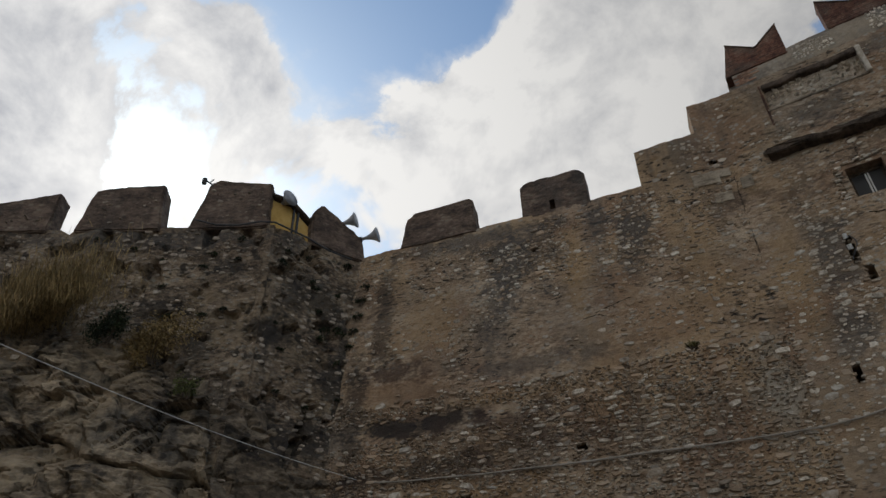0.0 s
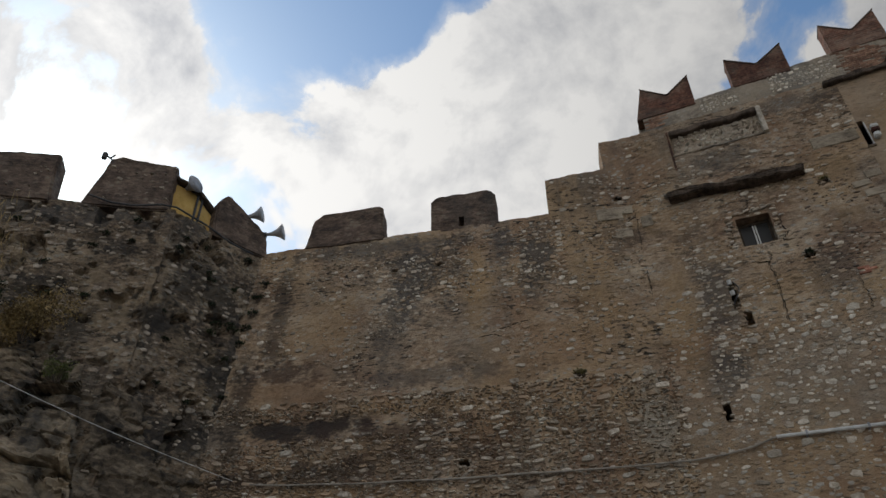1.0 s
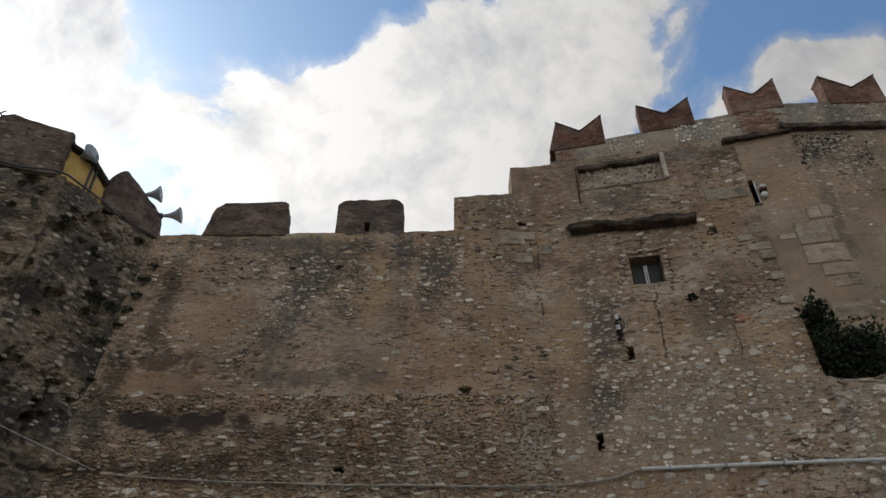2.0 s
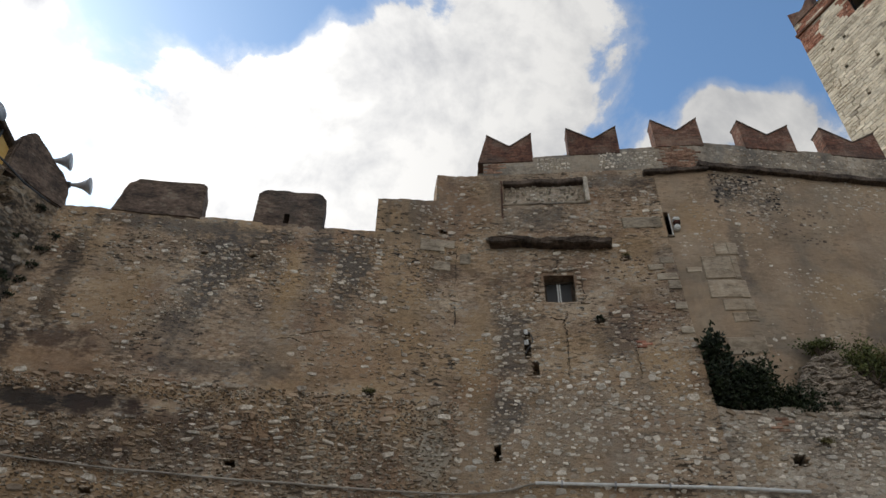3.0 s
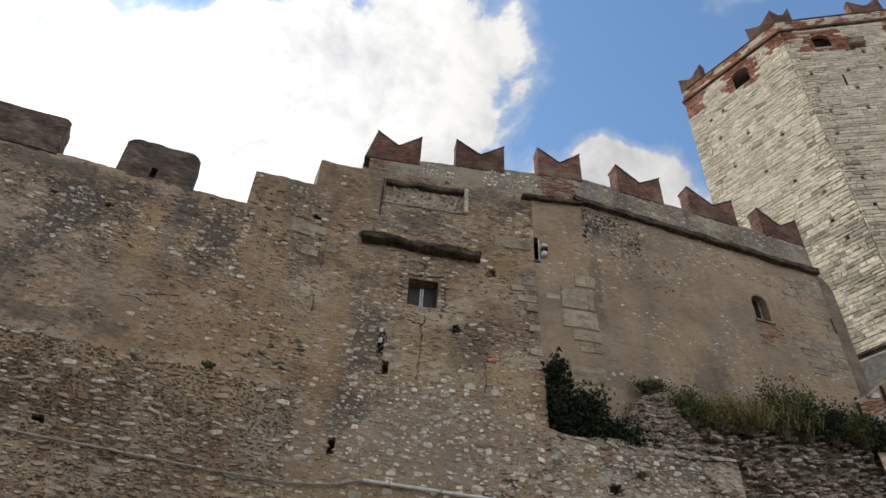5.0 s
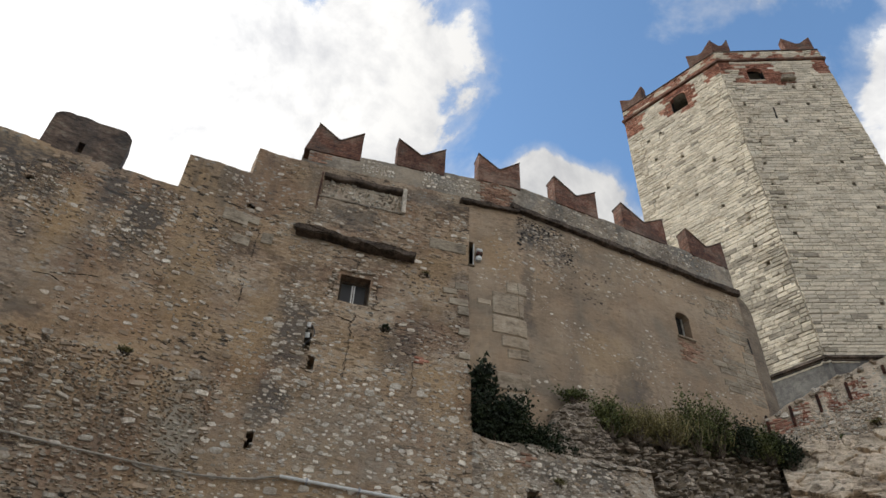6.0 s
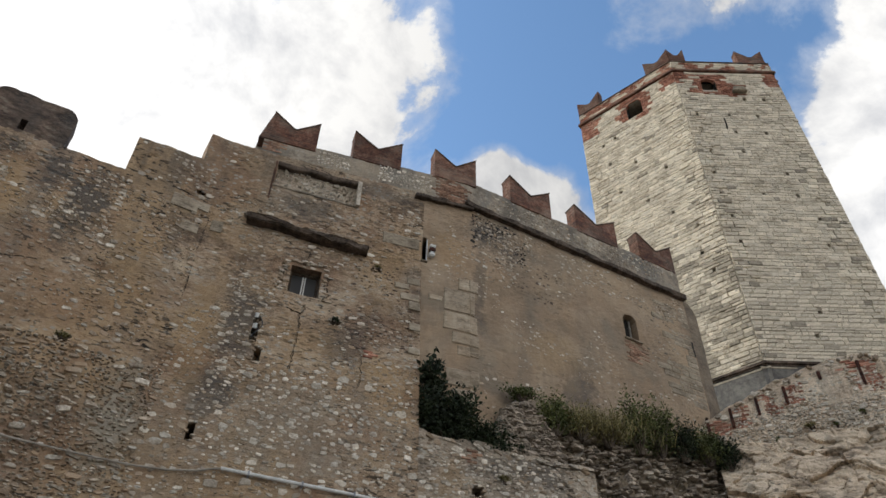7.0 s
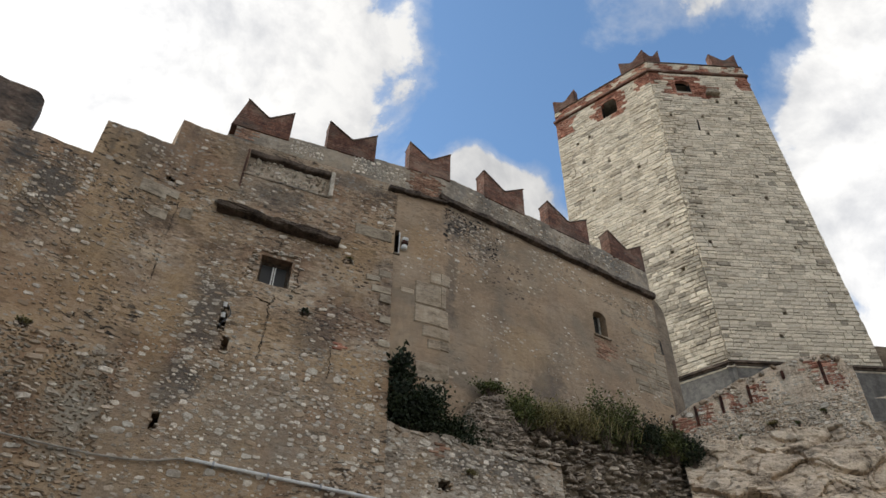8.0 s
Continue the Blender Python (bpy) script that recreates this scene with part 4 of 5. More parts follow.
# string course, crown and plinth
crowns = {}
for face, a, b in ((TL, -TL_LEN - 0.1, 0.1), (TR, -0.1, TR_LEN + 0.1)):
    part("string_course", extruded(face, [(a, TZ - 0.06), (b, TZ - 0.06), (b, TZ + 0.12), (a, TZ + 0.12)], 0.15, -0.6, 0.03), BRICK_WALL, tower)
    crown = part("parapet", wall_mesh(face, a + 0.1, b - 0.1, TZ + 0.12, TZ + 0.92, (), 0.45, step=0.4, amp=0.02), JOINT, tower)
    crowns[face] = crown
    ashlar(crown, face, a + 0.1, b - 0.1, TZ + 0.14, TZ + 0.88, (), 13, None, lambda u, z: noise.noise(Vector((u * 1.3, z * 2, 8))) > -0.05, course=(0.09, 0.14), length=(0.16, 0.4), depth=0.03)
    bm = extruded(face, [(a + 0.1, TZ + 0.92), (b - 0.1, TZ + 0.92), (b - 0.1, TZ + 1.0), (a + 0.1, TZ + 1.0)], 0.06, -0.5, 0.02)
    part("coping", bm, CAP, crown)


def crown_merlon(face, u0, u1):
    m = (u0 + u1) / 2
    z = TZ + 0.9
    bm = extruded(face, [(u0, z), (u1, z), (u1 + 0.03, z + 1.35), (m + 0.1, z + 0.72), (m - 0.1, z + 0.72), (u0 - 0.03, z + 1.3)], 0.03, -0.45, 0.03)
    part("merlon", bm, BRICK_WALL, crowns[face], "red brick swallowtail merlon")


for face, u0, u1 in ((TL, -TL_LEN, -4.75), (TL, -1.55, 0.0), (TR, 0.0, 0.98), (TR, 4.2, TR_LEN - 0.15)):
    crown_merlon(face, u0, u1)
part("stone_shelf", extruded(TR, [(3.0, 35.1), (3.8, 35.1), (3.7, 35.5), (3.1, 35.5)], 0.3, 0.0, 0.04), QUOIN, tower)
part("arrow_slit", extruded(TR, [(1.93, 32.0), (2.0, 32.0), (2.03, 32.85), (1.96, 32.85)], 0.06, 0.0, 0.0), DARK, tower)
for face, a, b in ((TL, -TL_LEN, 0.22), (TR, -0.22, TR_LEN + 0.6)):
    part("plinth_moulding", extruded(face, [(a, 17.18), (b, 17.18), (b, 17.42), (a, 17.42)], 0.26, -0.1, 0.08), CORNICE, tower)
    part("lime_line", extruded(face, [(a, 17.06), (b, 17.06), (b, 17.14), (a, 17.14)], 0.17, 0.0, 0.01, 8, 0.02), JOINT, tower, "pale mortar line under the moulding")
    bm = bmesh.new()
    bm.faces.new([bm.verts.new(face.at(u, z, o)) for u, z, o in ((a, 8.0, 0.7), (b, 8.0, 0.7), (b, 17.2, 0.14), (a, 17.2, 0.14))])
    bmesh.ops.subdivide_edges(bm, edges=bm.edges[:], cuts=9, use_grid_fill=True)
    for v in bm.verts:
        v.co += face.n * rough_noise(v.co, 0.03)
    part("sloping_plinth", bm, PLINTH, tower)

# ---- rounded wall between the range and the keep ----
bm = bmesh.new()
n = 16
cols = []
for i in range(n + 1):
    a = radians(-80 + 105 * i / n)
    x, y = 13.48 + 1.42 * math.cos(a), 17.0 + 1.42 * math.sin(a)
    top = 15.95 - 1.3 * (i / n) ** 1.5
    cols.append([bm.verts.new(Vector((x + rough_noise(Vector((x, y, z)), 0.03), y, z))) for z in [5 + (top - 5) * k / 30 for k in range(31)]])
for a, b in zip(cols, cols[1:]):
    for k in range(30):
        bm.faces.new((a[k], b[k], b[k + 1], a[k + 1]))
mid = bm.verts.new((13.3, 17.2, 15.3))
for a, b in zip(cols, cols[1:]):
    bm.faces.new((a[-1], b[-1], mid))
structure("wall_turret", bm, PLASTER_DARK, "rounded plastered wall beside the keep", "castle wall")
part("slit", extruded(RANGE, [(RU(13.66), 13.75), (RU(13.74), 13.75), (RU(13.72), 14.3), (RU(13.64), 14.3)], 0.012, -0.1, 0.0), DARK, wall_range)

# ---- cliffs, bank and terrace ----
def rock(corner_a, corner_b, corner_c, corner_d, nu, nv, bulge, amp, seed, scale=0.55, out=Vector((0, -1, 0))):
    """A rugged rock face over a four-cornered patch: a, b along the foot, d, c along the top; ledges and cracks."""
    a, b, c, d = (Vector(p) for p in (corner_a, corner_b, corner_c, corner_d))
    bm = bmesh.new()
    rows = []
    for j in range(nv + 1):
        v = j / nv
        row = []
        for i in range(nu + 1):
            u = i / nu
            p = (a * (1 - u) + b * u) * (1 - v) + (d * (1 - u) + c * u) * v
            q = p * scale + Vector((seed, seed * 2.0, 0))
            q.z *= 1.6
            warp = q + Vector((noise.noise(q * 1.7), noise.noise(q * 1.7 + Vector((3, 1, 4))), noise.noise(q * 1.7 + Vector((8, 2, 6))))) * 0.3
            k = 0.9 * noise.noise(q)
            for size, weight in ((1.1, 1.0), (2.6, 0.5), (6.0, 0.16)):
                near, pts = noise.voronoi(warp * size)
                h = pts[0]
                tilt = Vector((noise.noise(h * 5.1), noise.noise(h * 5.1 + Vector((2, 2, 2))), noise.noise(h * 5.1 + Vector((6, 1, 9)))))
                k += weight * (1.3 * noise.noise(h * 3.3 + Vector((1, 5, 2))) + 1.6 * tilt.dot(warp * size - h)) + weight * 0.35 * min(0.0, (near[1] - near[0]) - 0.12) * 6
            k += 0.12 * noise.noise(q * 13)
            p = p + out * (bulge * math.sin(math.pi * v) + amp * k)
            p.z += amp * 0.4 * noise.noise(q * 2.9 + Vector((7, 1, 4)))
            row.append(bm.verts.new(p))
        rows.append(row)
    for r, s in zip(rows, rows[1:]):
        for i in range(nu):
            bm.faces.new((r[i], r[i + 1], s[i + 1], s[i]))
    return bm


cliff_out = BASTION.n
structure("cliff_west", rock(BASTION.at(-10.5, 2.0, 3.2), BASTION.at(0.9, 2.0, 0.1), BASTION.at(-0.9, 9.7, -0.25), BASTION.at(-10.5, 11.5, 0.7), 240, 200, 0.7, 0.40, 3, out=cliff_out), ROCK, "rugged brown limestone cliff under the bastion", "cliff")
structure("cliff_flank", rock(FLANK.at(-0.8, 2.0, 0.6), FLANK.at(3.2, 2.0, 0.35), FLANK.at(3.2, 7.6, -0.15), FLANK.at(-0.3, 8.8, -0.15), 90, 120, 0.1, 0.18, 8, out=FLANK.n), ROCK_SHADED, "rough rock foot of the bastion flank", "cliff")
structure("cliff_east", rock((11.2, 12.6, 2.0), (20.5, 9.6, 2.0), (17.8, 12.1, 10.75), (13.0, 14.9, 10.4), 200, 200, 0.7, 0.24, 5, out=RAMP.n), ROCK_PALE, "pale weathered rock below the rampart, warm light in its colour", "cliff")
structure("cliff_far_east", rock((20.5, 9.6, 2.0), (26.0, 13.5, 2.0), (25.0, 17.0, 12.0), (17.3, 11.9, 11.2), 90, 90, 0.4, 0.25, 6, out=RAMP2.n), ROCK_PALE, "pale weathered rock below the keep, warm light in its colour", "cliff")
structure("bank", rock((8.3, 13.3, 5.0), (14.6, 13.6, 5.0), (13.9, 15.5, 11.0), (7.2, 14.3, 9.3), 150, 110, 0.15, 0.12, 9, 0.9, out=Vector((0.15, -1, 0.3)).normalized()), EARTH, "earth bank strewn with loose stones", "bank")
bm = bmesh.new()
bm.faces.new([bm.verts.new(p) for p in ((4.3, 13.9, 8.45), (8.6, 13.6, 8.35), (9.0, 14.8, 8.6), (4.3, 14.4, 8.6))])
bmesh.ops.subdivide_edges(bm, edges=bm.edges[:], cuts=14, use_grid_fill=True)
for v in bm.verts:
    v.co.z += rough_noise(v.co, 0.06)
structure("terrace_floor", bm, EARTH, "earth floor of the small terrace", "ground")


def heap(name, spots, label, seed, size, owner_mat=RUBBLE):
    """Loose stones, each lying on its spot (x, y, z)."""
    rng = random.Random(seed)
    bm = bmesh.new()
    for x, y, z in spots:
        w = size[0] + (size[1] - size[0]) * rng.random() ** 2
        base = Vector((x, y, z))
        f = Face(0, 0, rng.uniform(-50, 50))
        rows = lump(rng, w, w * rng.uniform(0.22, 0.5), w * rng.uniform(0.25, 0.45))
        add_lump(bm, rows, lambda a, b, c: base + f.d * a + Vector((0, 0, b)) + f.n * c)
    return tagged(finish(name, bm, owner_mat), label, "stones", kind="stuff")


rng = random.Random(21)
spots = []
for _ in range(900):
    u, v = rng.random(), rng.random()
    half = 0.95 * (1 - v) ** 0.5
    spots.append((6.95 + 0.05 * v + (u - 0.5) * 2 * half, 13.86 + 0.22 * v + rng.uniform(-0.03, 0.03), 8.5 + 1.5 * v))
bm = rock((5.9, 13.9, 8.3), (7.95, 13.9, 8.3), (7.45, 14.15, 9.85), (6.45, 14.12, 9.8), 24, 24, 0.05, 0.06, 4, 1.5)
structure("mound", bm, EARTH, "heap of rubble masonry on the terrace", "ruin")
heap("mound_stones", spots, "loose grey rubble stones heaped on the terrace", 22, (0.08, 0.30))
spots = []
for _ in range(2600):
    u, v = rng.random(), rng.random()
    p = (Vector((8.3, 13.3, 5.0)) * (1 - u) + Vector((14.6, 13.6, 5.0)) * u) * (1 - v) + (Vector((7.2, 14.3, 9.3)) * (1 - u) + Vector((13.9, 15.5, 11.0)) * u) * v
    if v > 0.45:
        spots.append((p.x, p.y - 0.15 - 0.1 * math.sin(math.pi * v), p.z + 0.05))
heap("bank_stones", spots, "grey loose stones on the earth bank", 23, (0.06, 0.30))

# ---- field stones in the walls ----
scatter_stones(wall_west, WEST, WU(-11.4), 0.0, 5.6, 8.9, 4200, 31, west_holes, (0.05, 0.34), 0.38, (WU(-4.6), WU(-2.6), 6.8, 8.4), cut=-0.6, proud=0.05, mat=STONES_WEST, keep=lambda u, z: not (u < WU(-6.4) and abs(z - 8.22 - 0.1 * noise.noise(Vector((u, 3, 3)))) < 0.24))
scatter_stones(wall_west, WEST, WU(-11.2), -0.03, 8.9, 13.55, 1500, 32, west_holes, (0.04, 0.24), 0.5, None, cut=0.0, proud=0.026, mat=STONES_WEST)
scatter_stones(wall_west, WEST, WU(-2.95), -0.05, 13.9, 14.9, 60, 33, step_holes, (0.08, 0.24), 0.6, None, cut=-0.2)
scatter_stones(wall_house, HOUSE, -0.97, 4.3, 5.6, 9.7, 1300, 34, house_holes, (0.05, 0.28), 0.55, (0.0, 2.4, 7.4, 9.4), cut=-0.4, patch=0.6)
scatter_stones(wall_house, HOUSE, -0.97, 4.3, 9.7, 15.9, 1100, 35, house_holes, (0.045, 0.24), 0.42, None, cut=-0.05, keep=lambda u, z: not (0.2 < u < 2.6 and 14.9 < z < 15.9))
scatter_stones(wall_terrace, HOUSE, 4.42, 8.45, 5.6, 8.5, 560, 36, terrace_holes, (0.08, 0.30), 0.5, (4.5, 7.2, 6.9, 8.5), cut=-0.4, amp=0.05)
scatter_stones(wall_range, RANGE, 0.3, RU(13.6), 9.5, 16.0, 1100, 37, range_holes, (0.025, 0.15), 0.5, None, cut=0.12, patch=0.7, amp=0.02, proud=0.007)
scatter_stones(bastion, BASTION, -9.3, -0.02, 6.0, 13.5, 1900, 38, (), (0.06, 0.28), 0.48, None, cut=-0.3, amp=0.09, proud=0.024, mat=RUBBLE, hollows=0.28)
scatter_stones(wall_flank, FLANK, 0.02, 3.0, 6.0, 13.4, 560, 39, (), (0.06, 0.26), 0.48, None, cut=-0.3, amp=0.10, proud=0.024, mat=RUBBLE, hollows=0.32)
scatter_stones(wall_west, WEST, WU(-7.5), WU(-5.0), 10.5, 12.9, 260, 51, west_holes, (0.05, 0.19), 0.6, None, cut=-0.3, proud=0.02, mat=STONES)
scatter_stones(wall_west, WEST, WU(-4.3), WU(-2.8), 11.6, 13.6, 170, 52, west_holes, (0.05, 0.19), 0.6, None, cut=-0.3, proud=0.02, mat=STONES)
scatter_stones(wall_house, HOUSE, 0.0, 4.2, 6.9, 9.6, 230, 53, house_holes, (0.07, 0.22), 0.6, None, cut=-0.4, mat=STONES_PALE)
scatter_stones(wall_house, HOUSE, -0.1, 0.9, 9.0, 12.0, 110, 54, house_holes, (0.06, 0.22), 0.5, None, cut=-0.3, mat=STONES)
scatter_stones(wall_terrace, HOUSE, 4.45, 8.4, 6.7, 8.4, 170, 55, terrace_holes, (0.06, 0.2), 0.6, None, cut=-0.5, amp=0.05, mat=STONES_PALE)
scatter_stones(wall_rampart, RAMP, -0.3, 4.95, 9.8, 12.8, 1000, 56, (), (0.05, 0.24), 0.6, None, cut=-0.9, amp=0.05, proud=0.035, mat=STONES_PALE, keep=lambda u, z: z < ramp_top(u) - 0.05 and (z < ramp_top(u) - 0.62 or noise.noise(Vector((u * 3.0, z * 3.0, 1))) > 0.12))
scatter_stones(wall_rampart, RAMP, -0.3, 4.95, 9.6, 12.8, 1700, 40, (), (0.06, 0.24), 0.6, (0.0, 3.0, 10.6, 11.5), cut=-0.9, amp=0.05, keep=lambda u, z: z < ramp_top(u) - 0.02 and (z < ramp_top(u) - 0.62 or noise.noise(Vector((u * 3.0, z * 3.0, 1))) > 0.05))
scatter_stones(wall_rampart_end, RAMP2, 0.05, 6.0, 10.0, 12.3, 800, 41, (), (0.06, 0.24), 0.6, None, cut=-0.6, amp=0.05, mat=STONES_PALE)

# stones crowning the broken terrace wall and the rampart
rng = random.Random(50)
for k in range(14):
    w = rng.uniform(0.1, 0.3)
    ob = new("coping_stone", rng.choice(stone_meshes()))
    ob.parent = wall_terrace
    u = 4.5 + 3.9 * rng.random()
    ob.matrix_basis = Matrix.Translation(HOUSE.at(u, 8.585 - 0.15 * (u - 4.4) / 4.1 + rng.uniform(-0.07, 0.0), 0.0)) @ Matrix.Rotation(rng.uniform(-0.6, 0.6), 4, "Y") @ Matrix.Diagonal((w, 0.07, w * rng.uniform(0.35, 0.7), 1))
for k in range(22):
    w = rng.uniform(0.08, 0.24)
    u = -0.3 + 5.2 * rng.random()
    ob = new("coping_stone", rng.choice(stone_meshes()))
    ob.parent = wall_rampart
    ob.matrix_basis = Matrix.Translation(RAMP.at(u, ramp_top(u) + rng.uniform(-0.14, -0.03), 0.02)) @ RAMP.turn() @ Matrix.Rotation(rng.uniform(-0.9, 0.9), 4, "Y") @ Matrix.Diagonal((w, 0.09, w * rng.uniform(0.5, 0.9), 1))


# ---- brickwork patches ----
def brick_patch(owner, face, u0, u1, z0, z1, seed, ragged_by=0.3, gap=None, amp=0.04, deep=0.024, mat=None):
    rng = random.Random(seed)
    bm = bmesh.new()
    z = z0
    row = 0
    while z < z1:
        u = u0 - (0.13 if row % 2 else 0.0)
        while u < u1:
            w = rng.uniform(0.22, 0.27)
            edge = min(u + w / 2 - u0, u1 - u - w / 2, z - z0 + 0.06, z1 - z)
            if edge > ragged_by * (0.25 + 0.9 * noise.noise(Vector((u * 2.7, z * 3.5, seed)))) and rng.random() > 0.06 and not (gap and gap[0] < u + w / 2 < gap[1] and gap[2] < z < gap[3]):
                add_block(bm, face, u + 0.004, u + w - 0.004, z + 0.002, z + 0.062, rough_noise(face.at(u + w / 2, z), amp), deep * rng.uniform(0.7, 1.3), rng)
            u += w
        z += 0.064
        row += 1
    return part("brickwork", bm, mat or BRICKS, owner, "brown brick repair" if mat else "red brick repair")


for k, (u, ztop, zbot) in enumerate(((0.0, 11.55, 10.99), (0.66, 11.73, 11.14), (1.4, 11.94, 11.4), (2.19, 12.16, 11.62), (3.19, 12.47, 12.2), (4.22, 12.62, 11.85))):
    brick_patch(wall_rampart, RAMP, u - (0.30 if k == 5 else 0.12), u + (0.48 if k % 2 else 0.58), zbot - (0.2 if k > 3 else 0.02), min(ztop + 0.02, ramp_top(u) - 0.05), 60 + k, 0.16, (u - 0.06, u + 0.05, zbot, ztop + 1), 0.05, 0.016)
    part("drain_slot", extruded(RAMP, [(u - 0.05, zbot), (u + 0.03, zbot), (u + 0.03, ztop), (u - 0.05, ztop)], 0.07, -0.1, 0.02), RUST, wall_rampart, "rust red drain slot, darkened to look recessed")
brick_patch(wall_range, RANGE, RU(10.9), RU(11.72), 12.7, 13.44, 70, 0.3, None, 0.02, 0.014, DULL_BRICKS)
brick_patch(wall_terrace, HOUSE, 5.45, 5.75, 8.1, 8.5, 71, 0.1, None, 0.05, 0.02, DULL_BRICKS)
brick_patch(wall_house, HOUSE, 3.04, 3.34, 10.22, 10.38, 72, 0.05, None, 0.04)
brick_patch(wall_house, PIER, 4.7, 5.72, 16.1, 17.0, 73, 0.2, None, 0.02, 0.012, DULL_BRICKS)
brick_patch(wall_house, PIER, -0.24, 0.5, 16.2, 16.75, 74, 0.3, None, 0.02, 0.012, DULL_BRICKS)

# quoin stones of the pier and the house edge
rng = random.Random(80)
for u0, u1, z0, z1 in ((5.02, 5.72, 12.28, 12.98), (5.02, 5.74, 11.72, 12.24), (5.25, 5.74, 11.36, 11.68), (5.4, 5.74, 11.05, 11.32), (5.1, 5.74, 10.2, 10.66), (5.3, 5.74, 9.75, 10.14), (5.42, 5.72, 13.02, 13.4), (4.62, 4.98, 12.5, 12.66)):
    bm = bmesh.new()
    add_block(bm, PIER, u0, u1, z0, z1, -0.01, 0.045, rng, 0.05)
    part("quoin", bm, PALE_QUOIN, wall_pier)
    if u1 > 5.7:
        bm = bmesh.new()
        add_block(bm, RANGE, 0.0, rng.uniform(0.12, 0.3), z0, z1, -0.01, 0.045, rng, 0.05)
        part("quoin", bm, PALE_QUOIN, wall_range)
for u0, u1, z0, z1 in ((3.85, 4.34, 12.2, 12.42), (4.08, 4.36, 11.92, 12.18), (3.7, 4.05, 12.55, 12.72), (3.3, 4.3, 14.0, 14.35), (4.1, 4.36, 11.3, 11.5), (4.02, 4.34, 12.75, 12.95), (-1.5 + 0.62, -0.62, 12.95, 13.3), (4.1, 4.36, 10.6, 10.75)):
    bm = bmesh.new()
    add_block(bm, HOUSE, u0, u1, z0, z1, 0.012, 0.018, rng)
    part("quoin", bm, QUOIN, wall_house)
for u0, u1, z0, z1 in ((WU(-1.9), WU(-1.3), 13.35, 13.75), (WU(-1.34), WU(-1.04), 13.5, 13.75), (WU(-1.55), WU(-1.15), 12.7, 13.0)):
    bm = bmesh.new()
    add_block(bm, WEST, u0, u1, z0, z1, 0.012, 0.018, rng)
    part("quoin", bm, QUOIN, wall_west)
# squared stones at the far end of the range
z = 11.9
k = 0
while z < 15.4:
    h = rng.uniform(0.16, 0.24)
    u = RU(13.72)
    for _ in range(rng.choice((0, 1, 2, 3, 4))):
        w = rng.uniform(0.25, 0.6)
        bm = bmesh.new()
        add_block(bm, RANGE, u - w + 0.01, u - 0.01, z + 0.01, z + h - 0.01, -0.012, 0.024, rng)
        part("block", bm, QUOIN, wall_range)
        u -= w
    z += h

for face, owner, u0, u1, z0, z1, count, seed in ((BASTION, bastion, BU(-13.1), -0.1, 13.7, 14.9, 22, 44), (BASTION, bastion, BU(-15.6), BU(-14.2), 13.7, 14.8, 18, 45), (BASTION, bastion, BU(-18.0), BU(-16.7), 13.7, 14.3, 12, 46)):
    scatter_stones(owner, face, u0, u1, z0, z1, count, seed, (), (0.06, 0.2), 0.5, None, cut=-0.4, amp=0.0, proud=0.07, mat=RUBBLE)
scatter_stones(wall_range, RANGE, 0.08, 1.5, 13.6, 16.0, 110, 47, (), (0.06, 0.24), 0.5, None, cut=-0.25, amp=0.02)
scatter_stones(wall_pier, PIER, 4.6, 5.65, 12.6, 15.9, 130, 48, (), (0.03, 0.16), 0.45, None, cut=-0.05, amp=0.02, proud=0.007)

# rubble showing in the parapets
scatter_stones(house_parapet, PIER, 1.25, 2.15, 16.25, 16.7, 60, 57, (), (0.05, 0.17), 0.6, None, cut=-0.9, amp=0.02, mat=STONES_PALE)
scatter_stones(house_parapet, PIER, 3.0, 4.55, 16.25, 16.82, 120, 58, (), (0.05, 0.17), 0.6, None, cut=-0.9, amp=0.02, mat=STONES_PALE)
scatter_stones(range_parapet, RANGE, 0.3, RU(13.6), 16.4, 17.05, 240, 59, (), (0.05, 0.18), 0.6, None, cut=-0.1, amp=0.02)
# pits where the plaster has broken away: flat dark lumps stand for their shade
scatter_stones(wall_range, RANGE, 0.1, 1.5, 14.3, 15.9, 60, 61, range_holes, (0.05, 0.17), 0.55, None, cut=-0.1, amp=0.02, proud=0.008, mat=CAP)
scatter_stones(wall_range, RANGE, 1.5, 3.6, 13.6, 14.8, 50, 62, range_holes, (0.05, 0.15), 0.5, None, cut=0.05, amp=0.02, proud=0.008, mat=CAP)
scatter_stones(wall_range, RANGE, 3.0, 7.6, 15.0, 16.0, 150, 63, range_holes, (0.05, 0.16), 0.5, None, cut=0.0, amp=0.02, proud=0.008)
scatter_stones(wall_range, RANGE, RU(11.8), RU(13.6), 12.0, 15.6, 90, 64, range_holes, (0.05, 0.16), 0.5, None, cut=0.0, amp=0.02, proud=0.008, mat=RUBBLE)

scatter_stones(wall_range, RANGE, 0.05, 8.0, 14.9, 15.85, 260, 65, range_holes, (0.04, 0.17), 0.55, None, cut=-0.02, amp=0.02, proud=0.016)
scatter_stones(wall_range, RANGE, 0.1, 1.9, 14.7, 15.9, 110, 66, range_holes, (0.05, 0.18), 0.6, None, cut=-0.15, amp=0.02, proud=0.01, mat=DARK)
scatter_stones(wall_house, HOUSE, 2.6, 4.3, 10.4, 13.2, 130, 67, house_holes, (0.04, 0.16), 0.4, None, cut=-0.05, proud=0.012, mat=CAP)


